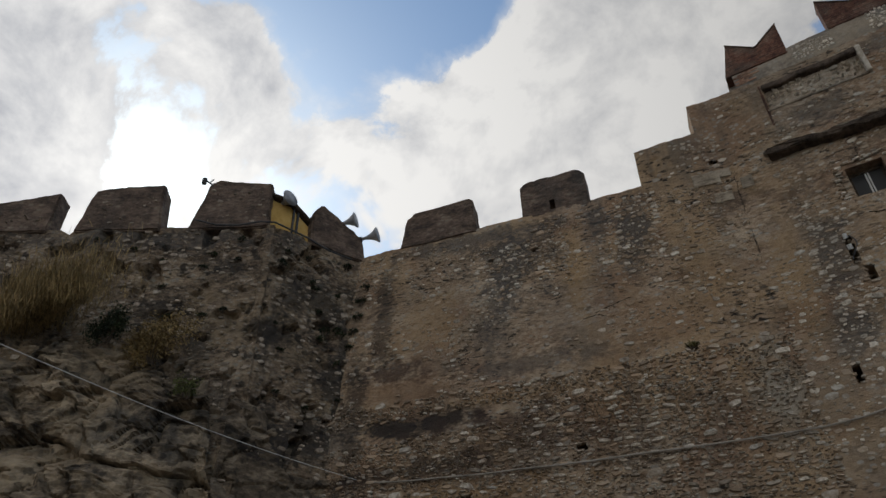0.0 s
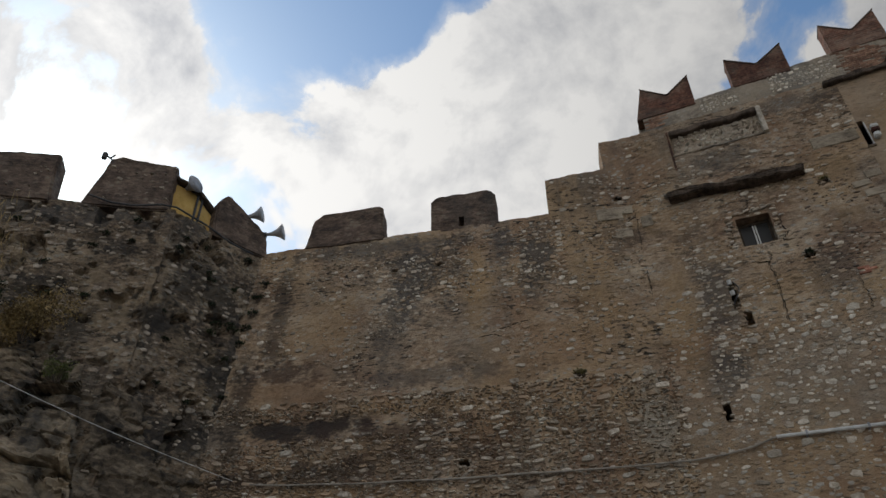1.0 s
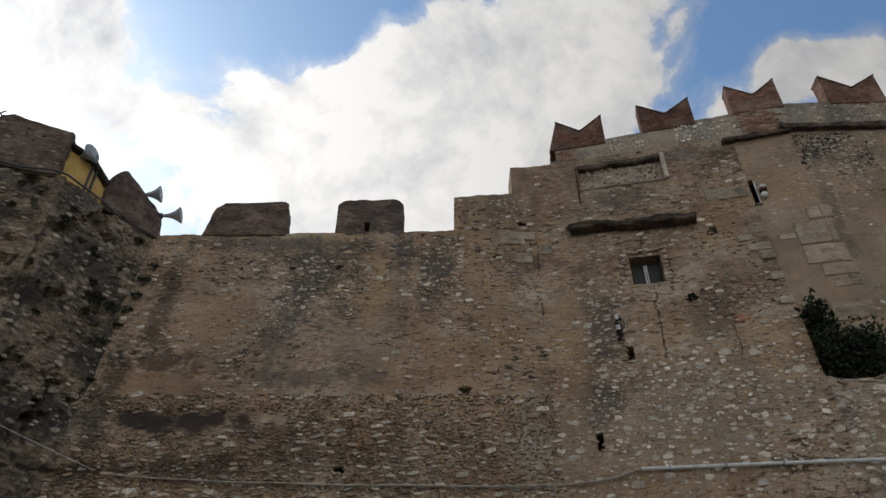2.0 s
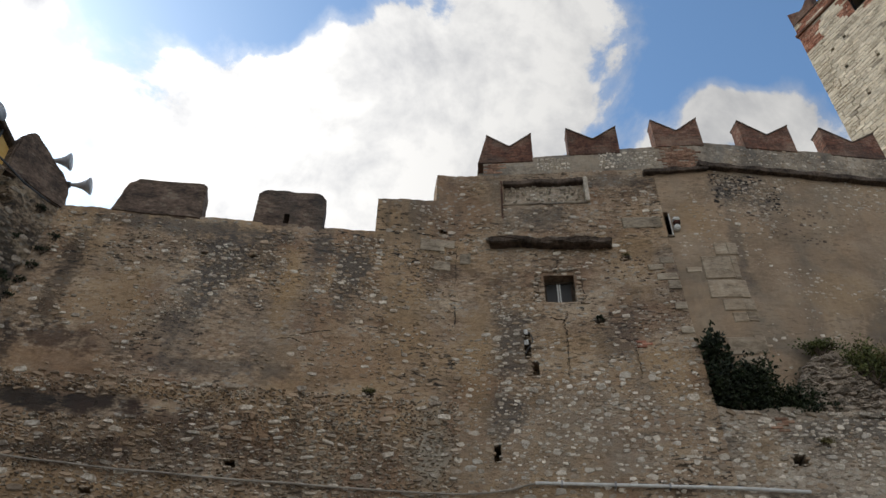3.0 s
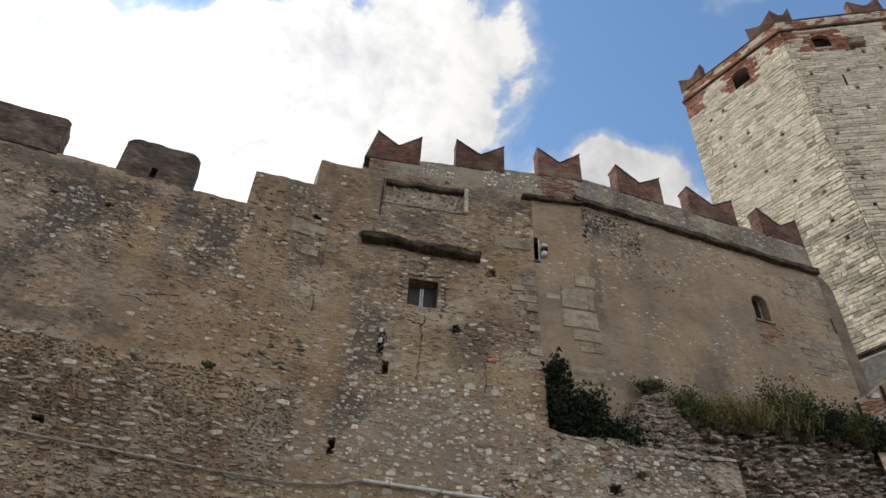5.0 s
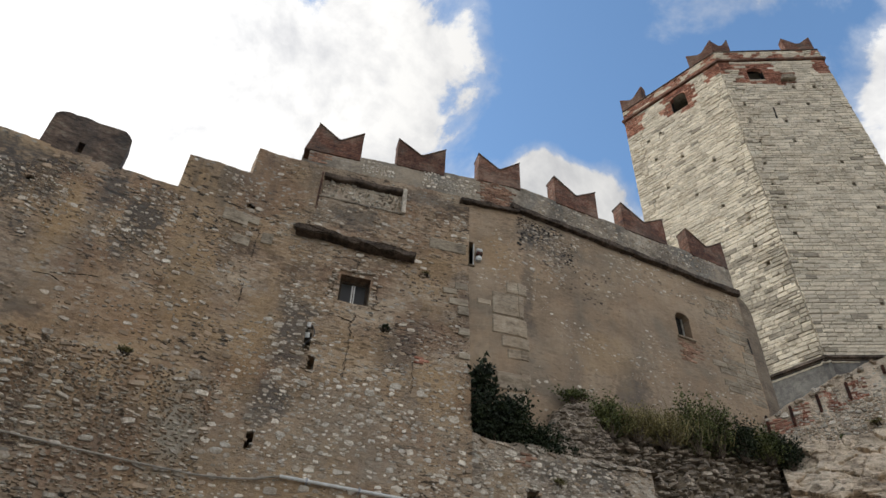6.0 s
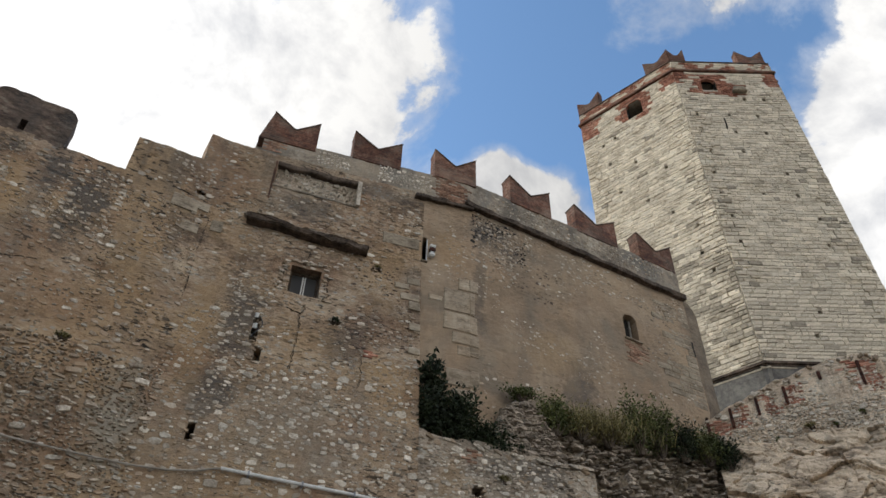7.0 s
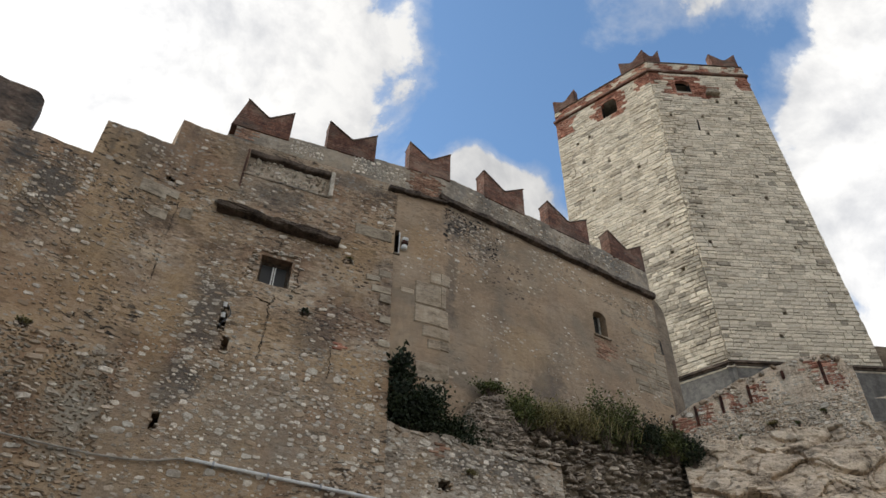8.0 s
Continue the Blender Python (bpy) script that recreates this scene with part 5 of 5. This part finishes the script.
def hole_rims(owner, face, holes, seed, mat):
    """Stones jutting into the edges of the small openings, so that they are ragged."""
    rng = random.Random(seed)
    bm = bmesh.new()
    for a, b, c, d, _ in holes:
        if b - a > 0.6:
            continue
        for k in range(10):
            side = k % 4
            u = rng.uniform(a, b) if side < 2 else (a, b)[side - 2]
            z = (c, d)[side] if side < 2 else rng.uniform(c, d)
            w = rng.uniform(0.05, 0.12)
            base = face.at(u, z, 0.02)
            add_lump(bm, lump(rng, w, w * rng.uniform(0.4, 0.8), 0.05), lambda p, q, r: base + face.d * p + Vector((0, 0, q)) + face.n * (r - 0.04))
    tagged(part("rim_stones", bm, mat, owner), kind="stuff")


hole_rims(wall_west, WEST, west_holes, 301, STONES_WEST)
hole_rims(wall_house, HOUSE, [h for h in house_holes if h[3] < 14], 302, STONES)
hole_rims(wall_terrace, HOUSE, terrace_holes, 303, STONES)
# ---- fittings on the house front ----
def loose(name, bm, mat, label, category, group=""):
    return tagged(finish(name, bm, mat), label, category, group)


bm = extruded(PIER, [(-0.13, 13.46), (2.88, 13.30), (2.90, 13.50), (1.2, 13.58), (-0.13, 13.66)], 0.30, -0.1, 0.03, 30, 0.05)
for v in bm.verts:
    v.co.z += 0.05 * noise.noise(v.co * 5.0)
    v.co.y += 0.05 * noise.noise(v.co * 6.0)
part("beam", bm, CORNICE, wall_house, "weathered projecting beam, darkened for its shade")
bm = extruded(PIER, [(-0.2, 13.68), (2.3, 13.60), (2.3, 13.68), (-0.2, 13.78)], 0.15, -0.1, 0.03, 16, 0.06)
part("ledge", bm, PARAPET, wall_house)
part("jamb", box(PIER, 2.46, 2.57, 14.96, 15.86, 0.1, -0.2, 0.015), STONES_PALE, wall_house, "jamb of the blind opening, pale to look lit")
part("jamb", box(PIER, 0.21, 0.27, 14.5, 15.9, 0.025, -0.1, 0.015), BRICK_WALL, wall_house, "strip of red brick beside the blind opening")
part("lintel", extruded(PIER, [(0.28, 15.68), (2.45, 15.68), (2.45, 15.84), (0.28, 15.84)], 0.09, -0.2, 0.02, 14, 0.045), CORNICE, wall_house)
part("sill", extruded(PIER, [(0.24, 14.96), (2.5, 14.94), (2.5, 15.0), (0.24, 15.02)], 0.03, -0.2, 0.01, 14, 0.02), PARAPET, wall_house, "worn sill of the blind opening")
rng = random.Random(90)
RECESS = Face(0.0, 14.42, 0.0)
part("blind_fill", extruded(RECESS, [(0.31, 15.03), (2.49, 15.03), (2.49, 15.74), (0.31, 15.74)], 0.14, -0.05, 0.0, 10, 0.02), MORTAR_TERRACE, wall_house, "pale rubble filling of a walled-up opening")
scatter_stones(wall_house, RECESS, 0.33, 2.44, 15.05, 15.66, 130, 49, (), (0.07, 0.26), 0.5, None, cut=-0.9, amp=0.0, proud=0.17, mat=STONES_PALE)

# window: frame, two casements and panes
WIN = Face(0.0, 14.2, 0.0, 0.0)
window = thing("window_1", (1.515, 14.35, 11.64), "small old grey wooden window with two casements", "window", kind="structure")
yb = -0.14
part("window_frame", box(WIN, 1.16, 1.22, 11.63, 12.46, yb, yb - 0.07), TIMBER, window)
part("window_frame", box(WIN, 1.81, 1.87, 11.63, 12.46, yb, yb - 0.07), TIMBER, window)
part("window_frame", box(WIN, 1.22, 1.81, 11.63, 11.69, yb, yb - 0.07), TIMBER, window)
part("window_frame", box(WIN, 1.22, 1.81, 12.40, 12.46, yb, yb - 0.07), TIMBER, window)
part("mullion", box(WIN, 1.475, 1.51, 11.69, 12.38, yb + 0.015, yb - 0.06), PALE, window)
part("mullion", box(WIN, 1.53, 1.56, 11.69, 12.38, yb + 0.015, yb - 0.06), PALE, window)
for a, b in ((1.22, 1.475), (1.56, 1.81)):
    pane = part("pane", box(WIN, a, b, 11.69, 12.40, yb - 0.03, yb - 0.036, 0.0), GLASS, window)
    pane.visible_shadow = False
# broken masonry round the window
for k in range(46):
    side = rng.random()
    if side < 0.4:
        u, z = rng.uniform(0.93, 1.1), rng.uniform(11.55, 12.55)
    elif side < 0.8:
        u, z = rng.uniform(1.93, 2.12), rng.uniform(11.5, 12.55)
    else:
        u, z = rng.uniform(1.0, 2.0), rng.uniform(12.52, 12.66)
    bm = bmesh.new()
    add_block(bm, HOUSE, u - 0.06, u + rng.uniform(0.02, 0.07), z, z + rng.uniform(0.03, 0.06), 0.0, rng.uniform(0.02, 0.06), rng)
    part("brick", bm, STONE, wall_house)
window_far = thing("window_2", (11.36, 15.2, 13.57), "small arched window opening with a stone sill", "window", kind="structure")
part("window_sill", box(RANGE, RU(10.92), RU(11.56), 13.45, 13.52, 0.06, -0.3, 0.015), PALE_QUOIN, window_far)
part("window_frame", box(RANGE, RU(11.36), RU(11.42), 13.53, 14.36, -0.2, -0.245), WOOD_FRAME, window_far)
arch = [(RU(10.98), 14.42), (RU(10.98), 14.24), (RU(11.06), 14.36), (RU(11.23), 14.405), (RU(11.40), 14.36), (RU(11.48), 14.24), (RU(11.48), 14.42)]
part("arch", extruded(RANGE, arch, 0.0, -0.24, 0.0), PLASTER, window_far)
part("dark_back", box(RANGE, RU(10.99), RU(11.47), 13.53, 14.415, -0.25, -0.8, 0.0), DARK, window_far, "black box standing for the unlit depth of the opening")

siren = thing("alarm_siren", (4.62, 14.14, 13.8), "small white and red alarm siren on the wall", "siren")
part("casing", box(PIER, 4.56, 4.70, 13.82, 13.97, 0.16, 0.0, 0.03), PALE, siren)
part("cover", box(PIER, 4.56, 4.72, 13.99, 14.10, 0.17, 0.02, 0.02), RUST, siren, "faded red cover")
part("lid", box(PIER, 4.56, 4.72, 14.10, 14.20, 0.17, 0.02, 0.02), PALE, siren)
part("sill", box(PIER, 4.36, 4.54, 13.65, 13.70, 0.05, -0.1), QUOIN, wall_pier)
part("jamb", box(PIER, 4.50, 4.53, 13.70, 14.45, 0.02, -0.3), PALE, wall_pier)

# cracks: narrow clefts, in near-black that stands for their shade
def crack(points, face, seed, width=0.018):
    rng = random.Random(seed)
    bm = bmesh.new()
    pts = []
    for (u0, z0), (u1, z1) in zip(points, points[1:]):
        for k in range(8):
            f = k / 8
            pts.append((u0 + (u1 - u0) * f + rng.uniform(-0.025, 0.025), z0 + (z1 - z0) * f))
    pts.append(points[-1])
    rows = []
    for u, z in pts:
        p = face.at(u, z)
        base = face.n * (rough_noise(p, 0.04) + 0.012)
        w = width * rng.uniform(0.5, 1.5)
        rows.append((bm.verts.new(face.at(u - w, z) + base), bm.verts.new(face.at(u, z) + base - face.n * 0.02), bm.verts.new(face.at(u + w, z) + base)))
    for a, b in zip(rows, rows[1:]):
        bm.faces.new((a[0], a[1], b[1], b[0]))
        bm.faces.new((a[1], a[2], b[2], b[1]))
    return bm


part("crack", crack([(1.58, 11.35), (1.62, 11.2), (1.5, 11.0), (1.56, 10.65), (1.53, 10.0), (1.49, 9.5)], HOUSE, 1), DARK, wall_house)
part("crack", crack([(-0.97, 13.6), (-1.0, 12.9), (-1.02, 11.0), (-1.1, 9.2)], HOUSE, 2, 0.012), DARK, wall_house)
part("crack", crack([(3.0, 10.3), (3.03, 9.7), (3.0, 9.4)], HOUSE, 3, 0.012), DARK, wall_house)
part("crack", crack([(WU(-4.6), 10.3), (WU(-4.2), 10.45), (WU(-3.8), 10.55)], WEST, 4, 0.03), DARK, wall_west)
part("crack", crack([(WU(-1.25), 9.9), (WU(-1.0), 9.95)], WEST, 5, 0.03), DARK, wall_west)

part("crack", crack([(1.97, 11.55), (2.08, 11.75), (2.0, 12.0), (2.06, 12.35)], HOUSE, 6, 0.03), DARK, wall_house)
part("crack", crack([(0.98, 11.6), (1.02, 12.0), (0.98, 12.5)], HOUSE, 7, 0.015), DARK, wall_house)
part("crack", crack([(1.3, 12.62), (1.5, 12.75), (1.55, 13.1)], HOUSE, 8, 0.015), DARK, wall_house)
part("crack", crack([(1.2, 11.15), (1.45, 11.1), (1.55, 11.05)], HOUSE, 9, 0.025), DARK, wall_house)
part("crack", crack([(WU(-4.9), 10.2), (WU(-4.6), 10.25), (WU(-4.4), 10.15)], WEST, 10, 0.02), DARK, wall_west)

# remains of a pipe in the slit
remains = thing("broken_pipe", (0.62, 13.9, 10.05), "broken pale pipe ends and a wire loop in a slit", "pipe")
part("stub", tube([HOUSE.at(0.62, 10.68, 0.02), HOUSE.at(0.62, 10.78, 0.06)], 0.045), PALE, remains)
part("stub", tube([HOUSE.at(0.63, 10.40, 0.0), HOUSE.at(0.62, 10.5, 0.05)], 0.05), PALE, remains)
part("wire", tube([HOUSE.at(0.68 + 0.09 * math.sin(k * 0.45), 10.72 - 0.06 * k, 0.05) for k in range(11)], 0.012), DARK_METAL, remains)

# wires and the conduit
wire_pts = [(WU(-9.6), 7.06), (WU(-8.1), 6.95), (WU(-6.5), 6.89), (WU(-4.2), 6.85), (WU(-1.2), 6.85)]
cable = [WEST.at(u0 + (u1 - u0) * k / 6, z0 + (z1 - z0) * k / 6 - 0.02 * math.sin(math.pi * k / 6), 0.09) for (u0, z0), (u1, z1) in zip(wire_pts, wire_pts[1:]) for k in range(6)]
cable += [HOUSE.at(-0.9, 6.86, 0.08), HOUSE.at(-0.3, 6.88, 0.08), HOUSE.at(0.2, 6.95, 0.08), HOUSE.at(0.36, 7.0, 0.09), HOUSE.at(0.6, 7.06, 0.09)]
loose("wall_cable", tube(cable, 0.02), CABLE, "grey cable sagging along the stone wall", "cable")
conduit = thing("conduit", (2.4, 13.6, 6.9), "pale plastic conduit fixed along the house wall", "pipe")
part("pipe", tube([HOUSE.at(0.6, 7.06, 0.09), HOUSE.at(1.6, 7.02, 0.09), HOUSE.at(2.6, 6.98, 0.09), HOUSE.at(4.4, 6.90, 0.09), HOUSE.at(5.6, 6.80, 0.12)], 0.035), PALE, conduit)
for u, z in ((1.1, 7.04), (2.1, 7.0), (3.1, 6.955)):
    part("clip", box(HOUSE, u - 0.02, u + 0.02, z - 0.05, z + 0.05, 0.14, 0.0, 0.008), GREY_METAL, conduit)
WIRE = [Vector((-11.03, 4.25, 7.36)).lerp(Vector((-9.9, 11.66, 7.2)), k / 12) - Vector((0, 0, 0.12 * math.sin(math.pi * k / 12))) for k in range(-5, 13)]
loose("hanging_wire", tube(WIRE, 0.007), PALE, "thin pale wire slung between the cliff and the wall", "cable")
loose("bastion_cable", tube([BASTION.at(BU(x), z, 0.14) for x, z in ((-13.3, 13.78), (-12.8, 13.58), (-12.3, 13.55), (-11.8, 13.66))] + [FLANK.at(u, z, 0.14) for u, z in ((0.05, 13.66), (0.95, 13.56), (1.6, 13.40), (2.3, 13.38))], 0.025), DARK_METAL, "dark cable strung below the crenels", "cable")

# ---- on the bastion: hut, loudspeakers, lamp ----
hut = thing("hut", (-11.6, 10.6, 13.3), "small yellow plastered hut with a sloping roof", "hut")
part("wall", extruded(FLANK, [(-0.1, 13.3), (1.75, 13.3), (1.75, 13.8), (0.55, 14.72), (-0.1, 14.72)], -0.28, -1.7, 0.01), YELLOW, hut)
part("roof", extruded(FLANK, [(1.95, 13.72), (1.97, 13.82), (0.56, 14.86), (-0.15, 14.86), (-0.15, 14.76), (0.52, 14.76)], -0.12, -1.9, 0.02), TIMBER, hut)
for u in (0.62, 0.75):
    part("post", box(FLANK, u, u + 0.05, 13.62, 14.66, -0.2, -0.26), DARK_METAL, hut)


def horn(place, way, length, mouth, label):
    way = Vector(way).normalized()
    p = Vector(place)
    ob = thing("horn_loudspeaker", p, label, "loudspeaker", "loudspeakers on the bastion")
    stations = [(0.0, 0.16), (0.12, 0.2), (0.3, 0.24), (0.55, 0.4), (0.78, 0.66), (0.95, 0.94), (1.0, 1.0), (0.96, 0.92), (0.6, 0.38), (0.35, 0.12)]
    part("bell", tube([p + way * (length * s) for s, _ in stations], [mouth * r for _, r in stations], 18), GREY_METAL, ob, smooth=True)
    part("driver", tube([p - way * length * 0.32, p + way * length * 0.02], mouth * 0.34, 12), DARK_METAL, ob)
    part("bracket", tube([p - way * length * 0.1, p - way * length * 0.25 + Vector((-0.12, -0.02, -0.1)), p - way * length * 0.4 + Vector((-0.3, -0.05, -0.12))], 0.02), DARK_METAL, ob)
    return ob


horn((-11.1, 11.75, 14.86), (0.93, 0.3, 0.12), 0.48, 0.23, "grey horn loudspeaker bracketed to a merlon")
horn((-10.72, 12.3, 14.52), (0.93, 0.3, 0.12), 0.48, 0.23, "grey horn loudspeaker bracketed to a merlon")
horn((-11.85, 10.1, 14.72), (0.95, -0.12, 0.12), 0.42, 0.25, "grey horn loudspeaker on the hut roof")
lamp = thing("floodlight", BASTION.at(BU(-13.2), 15.0, -0.1), "small dark floodlight on a merlon corner", "lamp")
part("rod", tube([BASTION.at(BU(-13.0), 14.9, 0.0), BASTION.at(BU(-13.15), 15.12, 0.02), BASTION.at(BU(-13.25), 15.2, 0.05)], 0.022), DARK_METAL, lamp)
part("head", box(BASTION, BU(-13.36), BU(-13.26), 15.1, 15.32, 0.08, -0.02, 0.02), DARK_METAL, lamp)
part("arm", tube([BASTION.at(BU(-13.2), 15.14, 0.02), BASTION.at(BU(-13.1), 15.28, 0.02)], 0.018), DARK_METAL, lamp)


# ---- plants ----
def leafy(name, place, radii, count, leaf, mat, label, seed, stems=7, category="bush", spiky=0.0, group="", slim=0.28):
    """A shrub: stems from its foot and many small folded leaves in clumps, with gaps."""
    rng = random.Random(seed)
    foot = Vector(place)
    ob = thing(name, foot, label, category, group)
    tips = []
    bm = bmesh.new()
    for k in range(stems):
        a, r = rng.uniform(0, 6.283), rng.random() ** 0.5
        tip = foot + Vector((math.cos(a) * radii[0] * r, math.sin(a) * radii[1] * r, radii[2] * rng.uniform(0.55, 1.0) * (1 - 0.35 * r)))
        mid = foot.lerp(tip, 0.5) + Vector((rng.uniform(-0.06, 0.06), rng.uniform(-0.06, 0.06), 0.05))
        t = tube([foot + Vector((math.cos(a) * 0.05, math.sin(a) * 0.05, -0.03)), mid, tip], [0.016, 0.011, 0.004], 5)
        me = bpy.data.meshes.new("stem")
        t.to_mesh(me)
        t.free()
        bm.from_mesh(me)
        bpy.data.meshes.remove(me)
        tips += [tip, mid.lerp(tip, 0.5), mid]
    part("stem", bm, TIMBER, ob)
    bm = bmesh.new()
    for k in range(count):
        t = rng.choice(tips)
        p = t + Vector((rng.gauss(0, 0.17) * radii[0] * 1.3, rng.gauss(0, 0.17) * radii[1] * 1.3, rng.gauss(0, 0.12) * radii[2]))
        if p.z < foot.z:
            p.z = foot.z + rng.random() * 0.1
        d = Vector((rng.gauss(0, 1), rng.gauss(0, 1), rng.gauss(0.3, 0.7) + spiky)).normalized()
        s = d.cross(Vector((rng.gauss(0, 1), rng.gauss(0, 1), rng.gauss(0, 1)))).normalized()
        n = d.cross(s)
        length = leaf * rng.uniform(0.6, 1.4)
        w = length * slim
        a, b, c, e = p, p + d * length * 0.5 + s * w + n * w * 0.4, p + d * length, p + d * length * 0.5 - s * w + n * w * 0.4
        v = [bm.verts.new(q) for q in (a, b, c, e)]
        bm.faces.new((v[0], v[1], v[2]))
        bm.faces.new((v[0], v[2], v[3]))
    part("foliage", bm, mat, ob)
    return ob


def grass(name, place, spread, height, count, mat, label, seed, lean=(0, 0, 0)):
    rng = random.Random(seed)
    bm = bmesh.new()
    base = Vector(place)
    for k in range(count):
        f = base + Vector((rng.gauss(0, 0.5) * spread[0], rng.gauss(0, 0.5) * spread[1], rng.uniform(-0.5, 0.5) * spread[2]))
        h = height * rng.uniform(0.4, 1.1)
        d = Vector((rng.gauss(0, 0.28), rng.gauss(0, 0.28), 1)) + Vector(lean)
        s = Vector((rng.gauss(0, 1), rng.gauss(0, 1), 0)).normalized() * 0.008
        droop = Vector((d.x * 0.5, d.y * 0.5, -0.1)) * h
        v = [bm.verts.new(q) for q in (f - s, f + s, f + d * h * 0.6 + s * 0.7, f + d * h * 0.6 - s * 0.7, f + d * h + droop)]
        bm.faces.new((v[0], v[1], v[2], v[3]))
        bm.faces.new((v[3], v[2], v[4]))
    ob = finish(name, bm, mat)
    return tagged(ob, label, "grass", kind="stuff")


leafy("bush", (5.0, 13.92, 8.5), (0.85, 0.35, 1.5), 4600, 0.10, LEAF_DARK, "dense dark green bush in the terrace corner", 101, 14)
leafy("sapling", (4.78, 13.88, 9.5), (0.36, 0.2, 1.2), 300, 0.17, LEAF_DARK, "dark leafy fig sapling growing above the bush", 102, 6, "sapling")
leafy("bush", (6.3, 13.82, 8.45), (0.5, 0.2, 0.4), 900, 0.07, LEAF_DARK, "low dark bush before the rubble heap", 104, 8)
leafy("bush", (5.85, 13.88, 8.42), (0.85, 0.3, 0.85), 3000, 0.07, LEAF_DARK, "low dark bush, enlarged to stand for shade on the terrace edge", 103, 8)
for k, (x, y, z, r, h, n, mat, label) in enumerate((
    (7.0, 14.1, 10.0, 0.5, 0.35, 500, LEAF_MID, "low green weeds on the rubble heap"),
    (7.75, 13.95, 9.2, 0.5, 1.0, 1300, LEAF_MID, "green weedy shrub below the plastered wall"),
    (8.5, 14.1, 9.3, 0.6, 0.9, 1200, GRASS_DRY, "dry yellow-green shrub below the plastered wall"),
    (9.3, 14.2, 9.3, 0.6, 1.0, 1300, GRASS_DRY, "dry yellow-green shrub below the plastered wall"),
    (10.2, 14.25, 9.3, 0.5, 1.6, 1300, LEAF_MID, "tall green shrub below the plastered wall"),
    (10.9, 14.35, 9.4, 0.5, 1.5, 1300, LEAF_MID, "tall green shrub below the plastered wall"),
    (11.6, 14.4, 9.4, 0.6, 1.2, 1400, LEAF_DARK, "dark green shrub on the bank"),
    (12.4, 14.5, 9.5, 0.6, 1.0, 1500, LEAF_MID, "green shrub on the bank beside the rampart"),
    (13.0, 14.5, 9.4, 0.5, 0.9, 1300, LEAF_DARK, "dark green shrub on the bank beside the rampart"),
)):
    leafy("shrub", (x, y, z + 0.08), (r * 0.95, r * 0.5, h * 1.05), int(n * 1.7), 0.075, mat, label, 110 + k, 26, "shrub", 0.5 if mat is GRASS_DRY else 0.3, "shrubs on the bank", 0.17 if mat is GRASS_DRY else 0.24)
grass("bank_grass", (9.0, 14.15, 9.75), (1.6, 0.25, 0.4), 0.6, 500, GRASS_DRY, "dry grass along the bank", 130)
grass("cliff_grass", BASTION.at(-4.6, 10.75, 0.9), (2.0, 0.6, 0.9), 0.36, 9000, WEED_BROWN, "dry yellow grass hanging over the cliff edge", 132, (0.1, -0.2, 0))
leafy("shrub", BASTION.at(-1.9, 9.3, 0.55), (1.0, 0.45, 1.2), 5200, 0.06, WEED_BROWN, "brown withered shrub on the cliff", 133, 10, "shrub")
leafy("shrub", BASTION.at(-2.9, 9.75, 0.75), (0.7, 0.4, 0.8), 2200, 0.06, LEAF_DARK, "dark shrub on the cliff edge", 134, 10, "shrub")
leafy("shrub", BASTION.at(-1.0, 8.5, 0.5), (0.35, 0.25, 0.5), 600, 0.06, LEAF_MID, "small green shrub on the cliff", 135, 7, "shrub")


def tuft(face, u, z, size, mat, seed):
    leafy("tuft", face.at(u, z, 0.03), (size, size * 0.5, size * 0.9), int(90 + 500 * size), 0.05, mat, "small weed tuft rooted in the wall", seed, 5, "weed", 0.2, "weed tufts")


tuft(WEST, WU(-2.84), 8.95, 0.14, GRASS_DRY, 200)
tuft(HOUSE, 2.34, 11.0, 0.13, LEAF_DARK, 201)
tuft(HOUSE, 6.25, 7.75, 0.2, GRASS_DRY, 202)
tuft(HOUSE, 3.24, 12.98, 0.08, GRASS_DRY, 203)
for k, (u, z, s) in enumerate(((1.0, 10.7, 0.16), (1.7, 10.75, 0.16), (2.6, 11.05, 0.22), (3.2, 11.0, 0.15), (0.2, 10.5, 0.12), (3.9, 11.3, 0.1))):
    tuft(RAMP, u, z - 0.25, s, LEAF_MID if k % 2 else GRASS_DRY, 210 + k)
rng = random.Random(77)
for k in range(22):
    tuft(FLANK, rng.uniform(0.2, 2.6), rng.uniform(8.6, 13.2), rng.uniform(0.08, 0.2), LEAF_DARK, 230 + k)
for k in range(14):
    tuft(BASTION, rng.uniform(-4.5, -0.3), rng.uniform(10.6, 13.3), rng.uniform(0.07, 0.14), LEAF_DARK, 260 + k)
for k in range(12):
    z = 7.5 + 0.45 * k
    tuft(WEST, WU(-11.25 + 0.09 * k), z, rng.uniform(0.12, 0.26), LEAF_DARK, 280 + k)
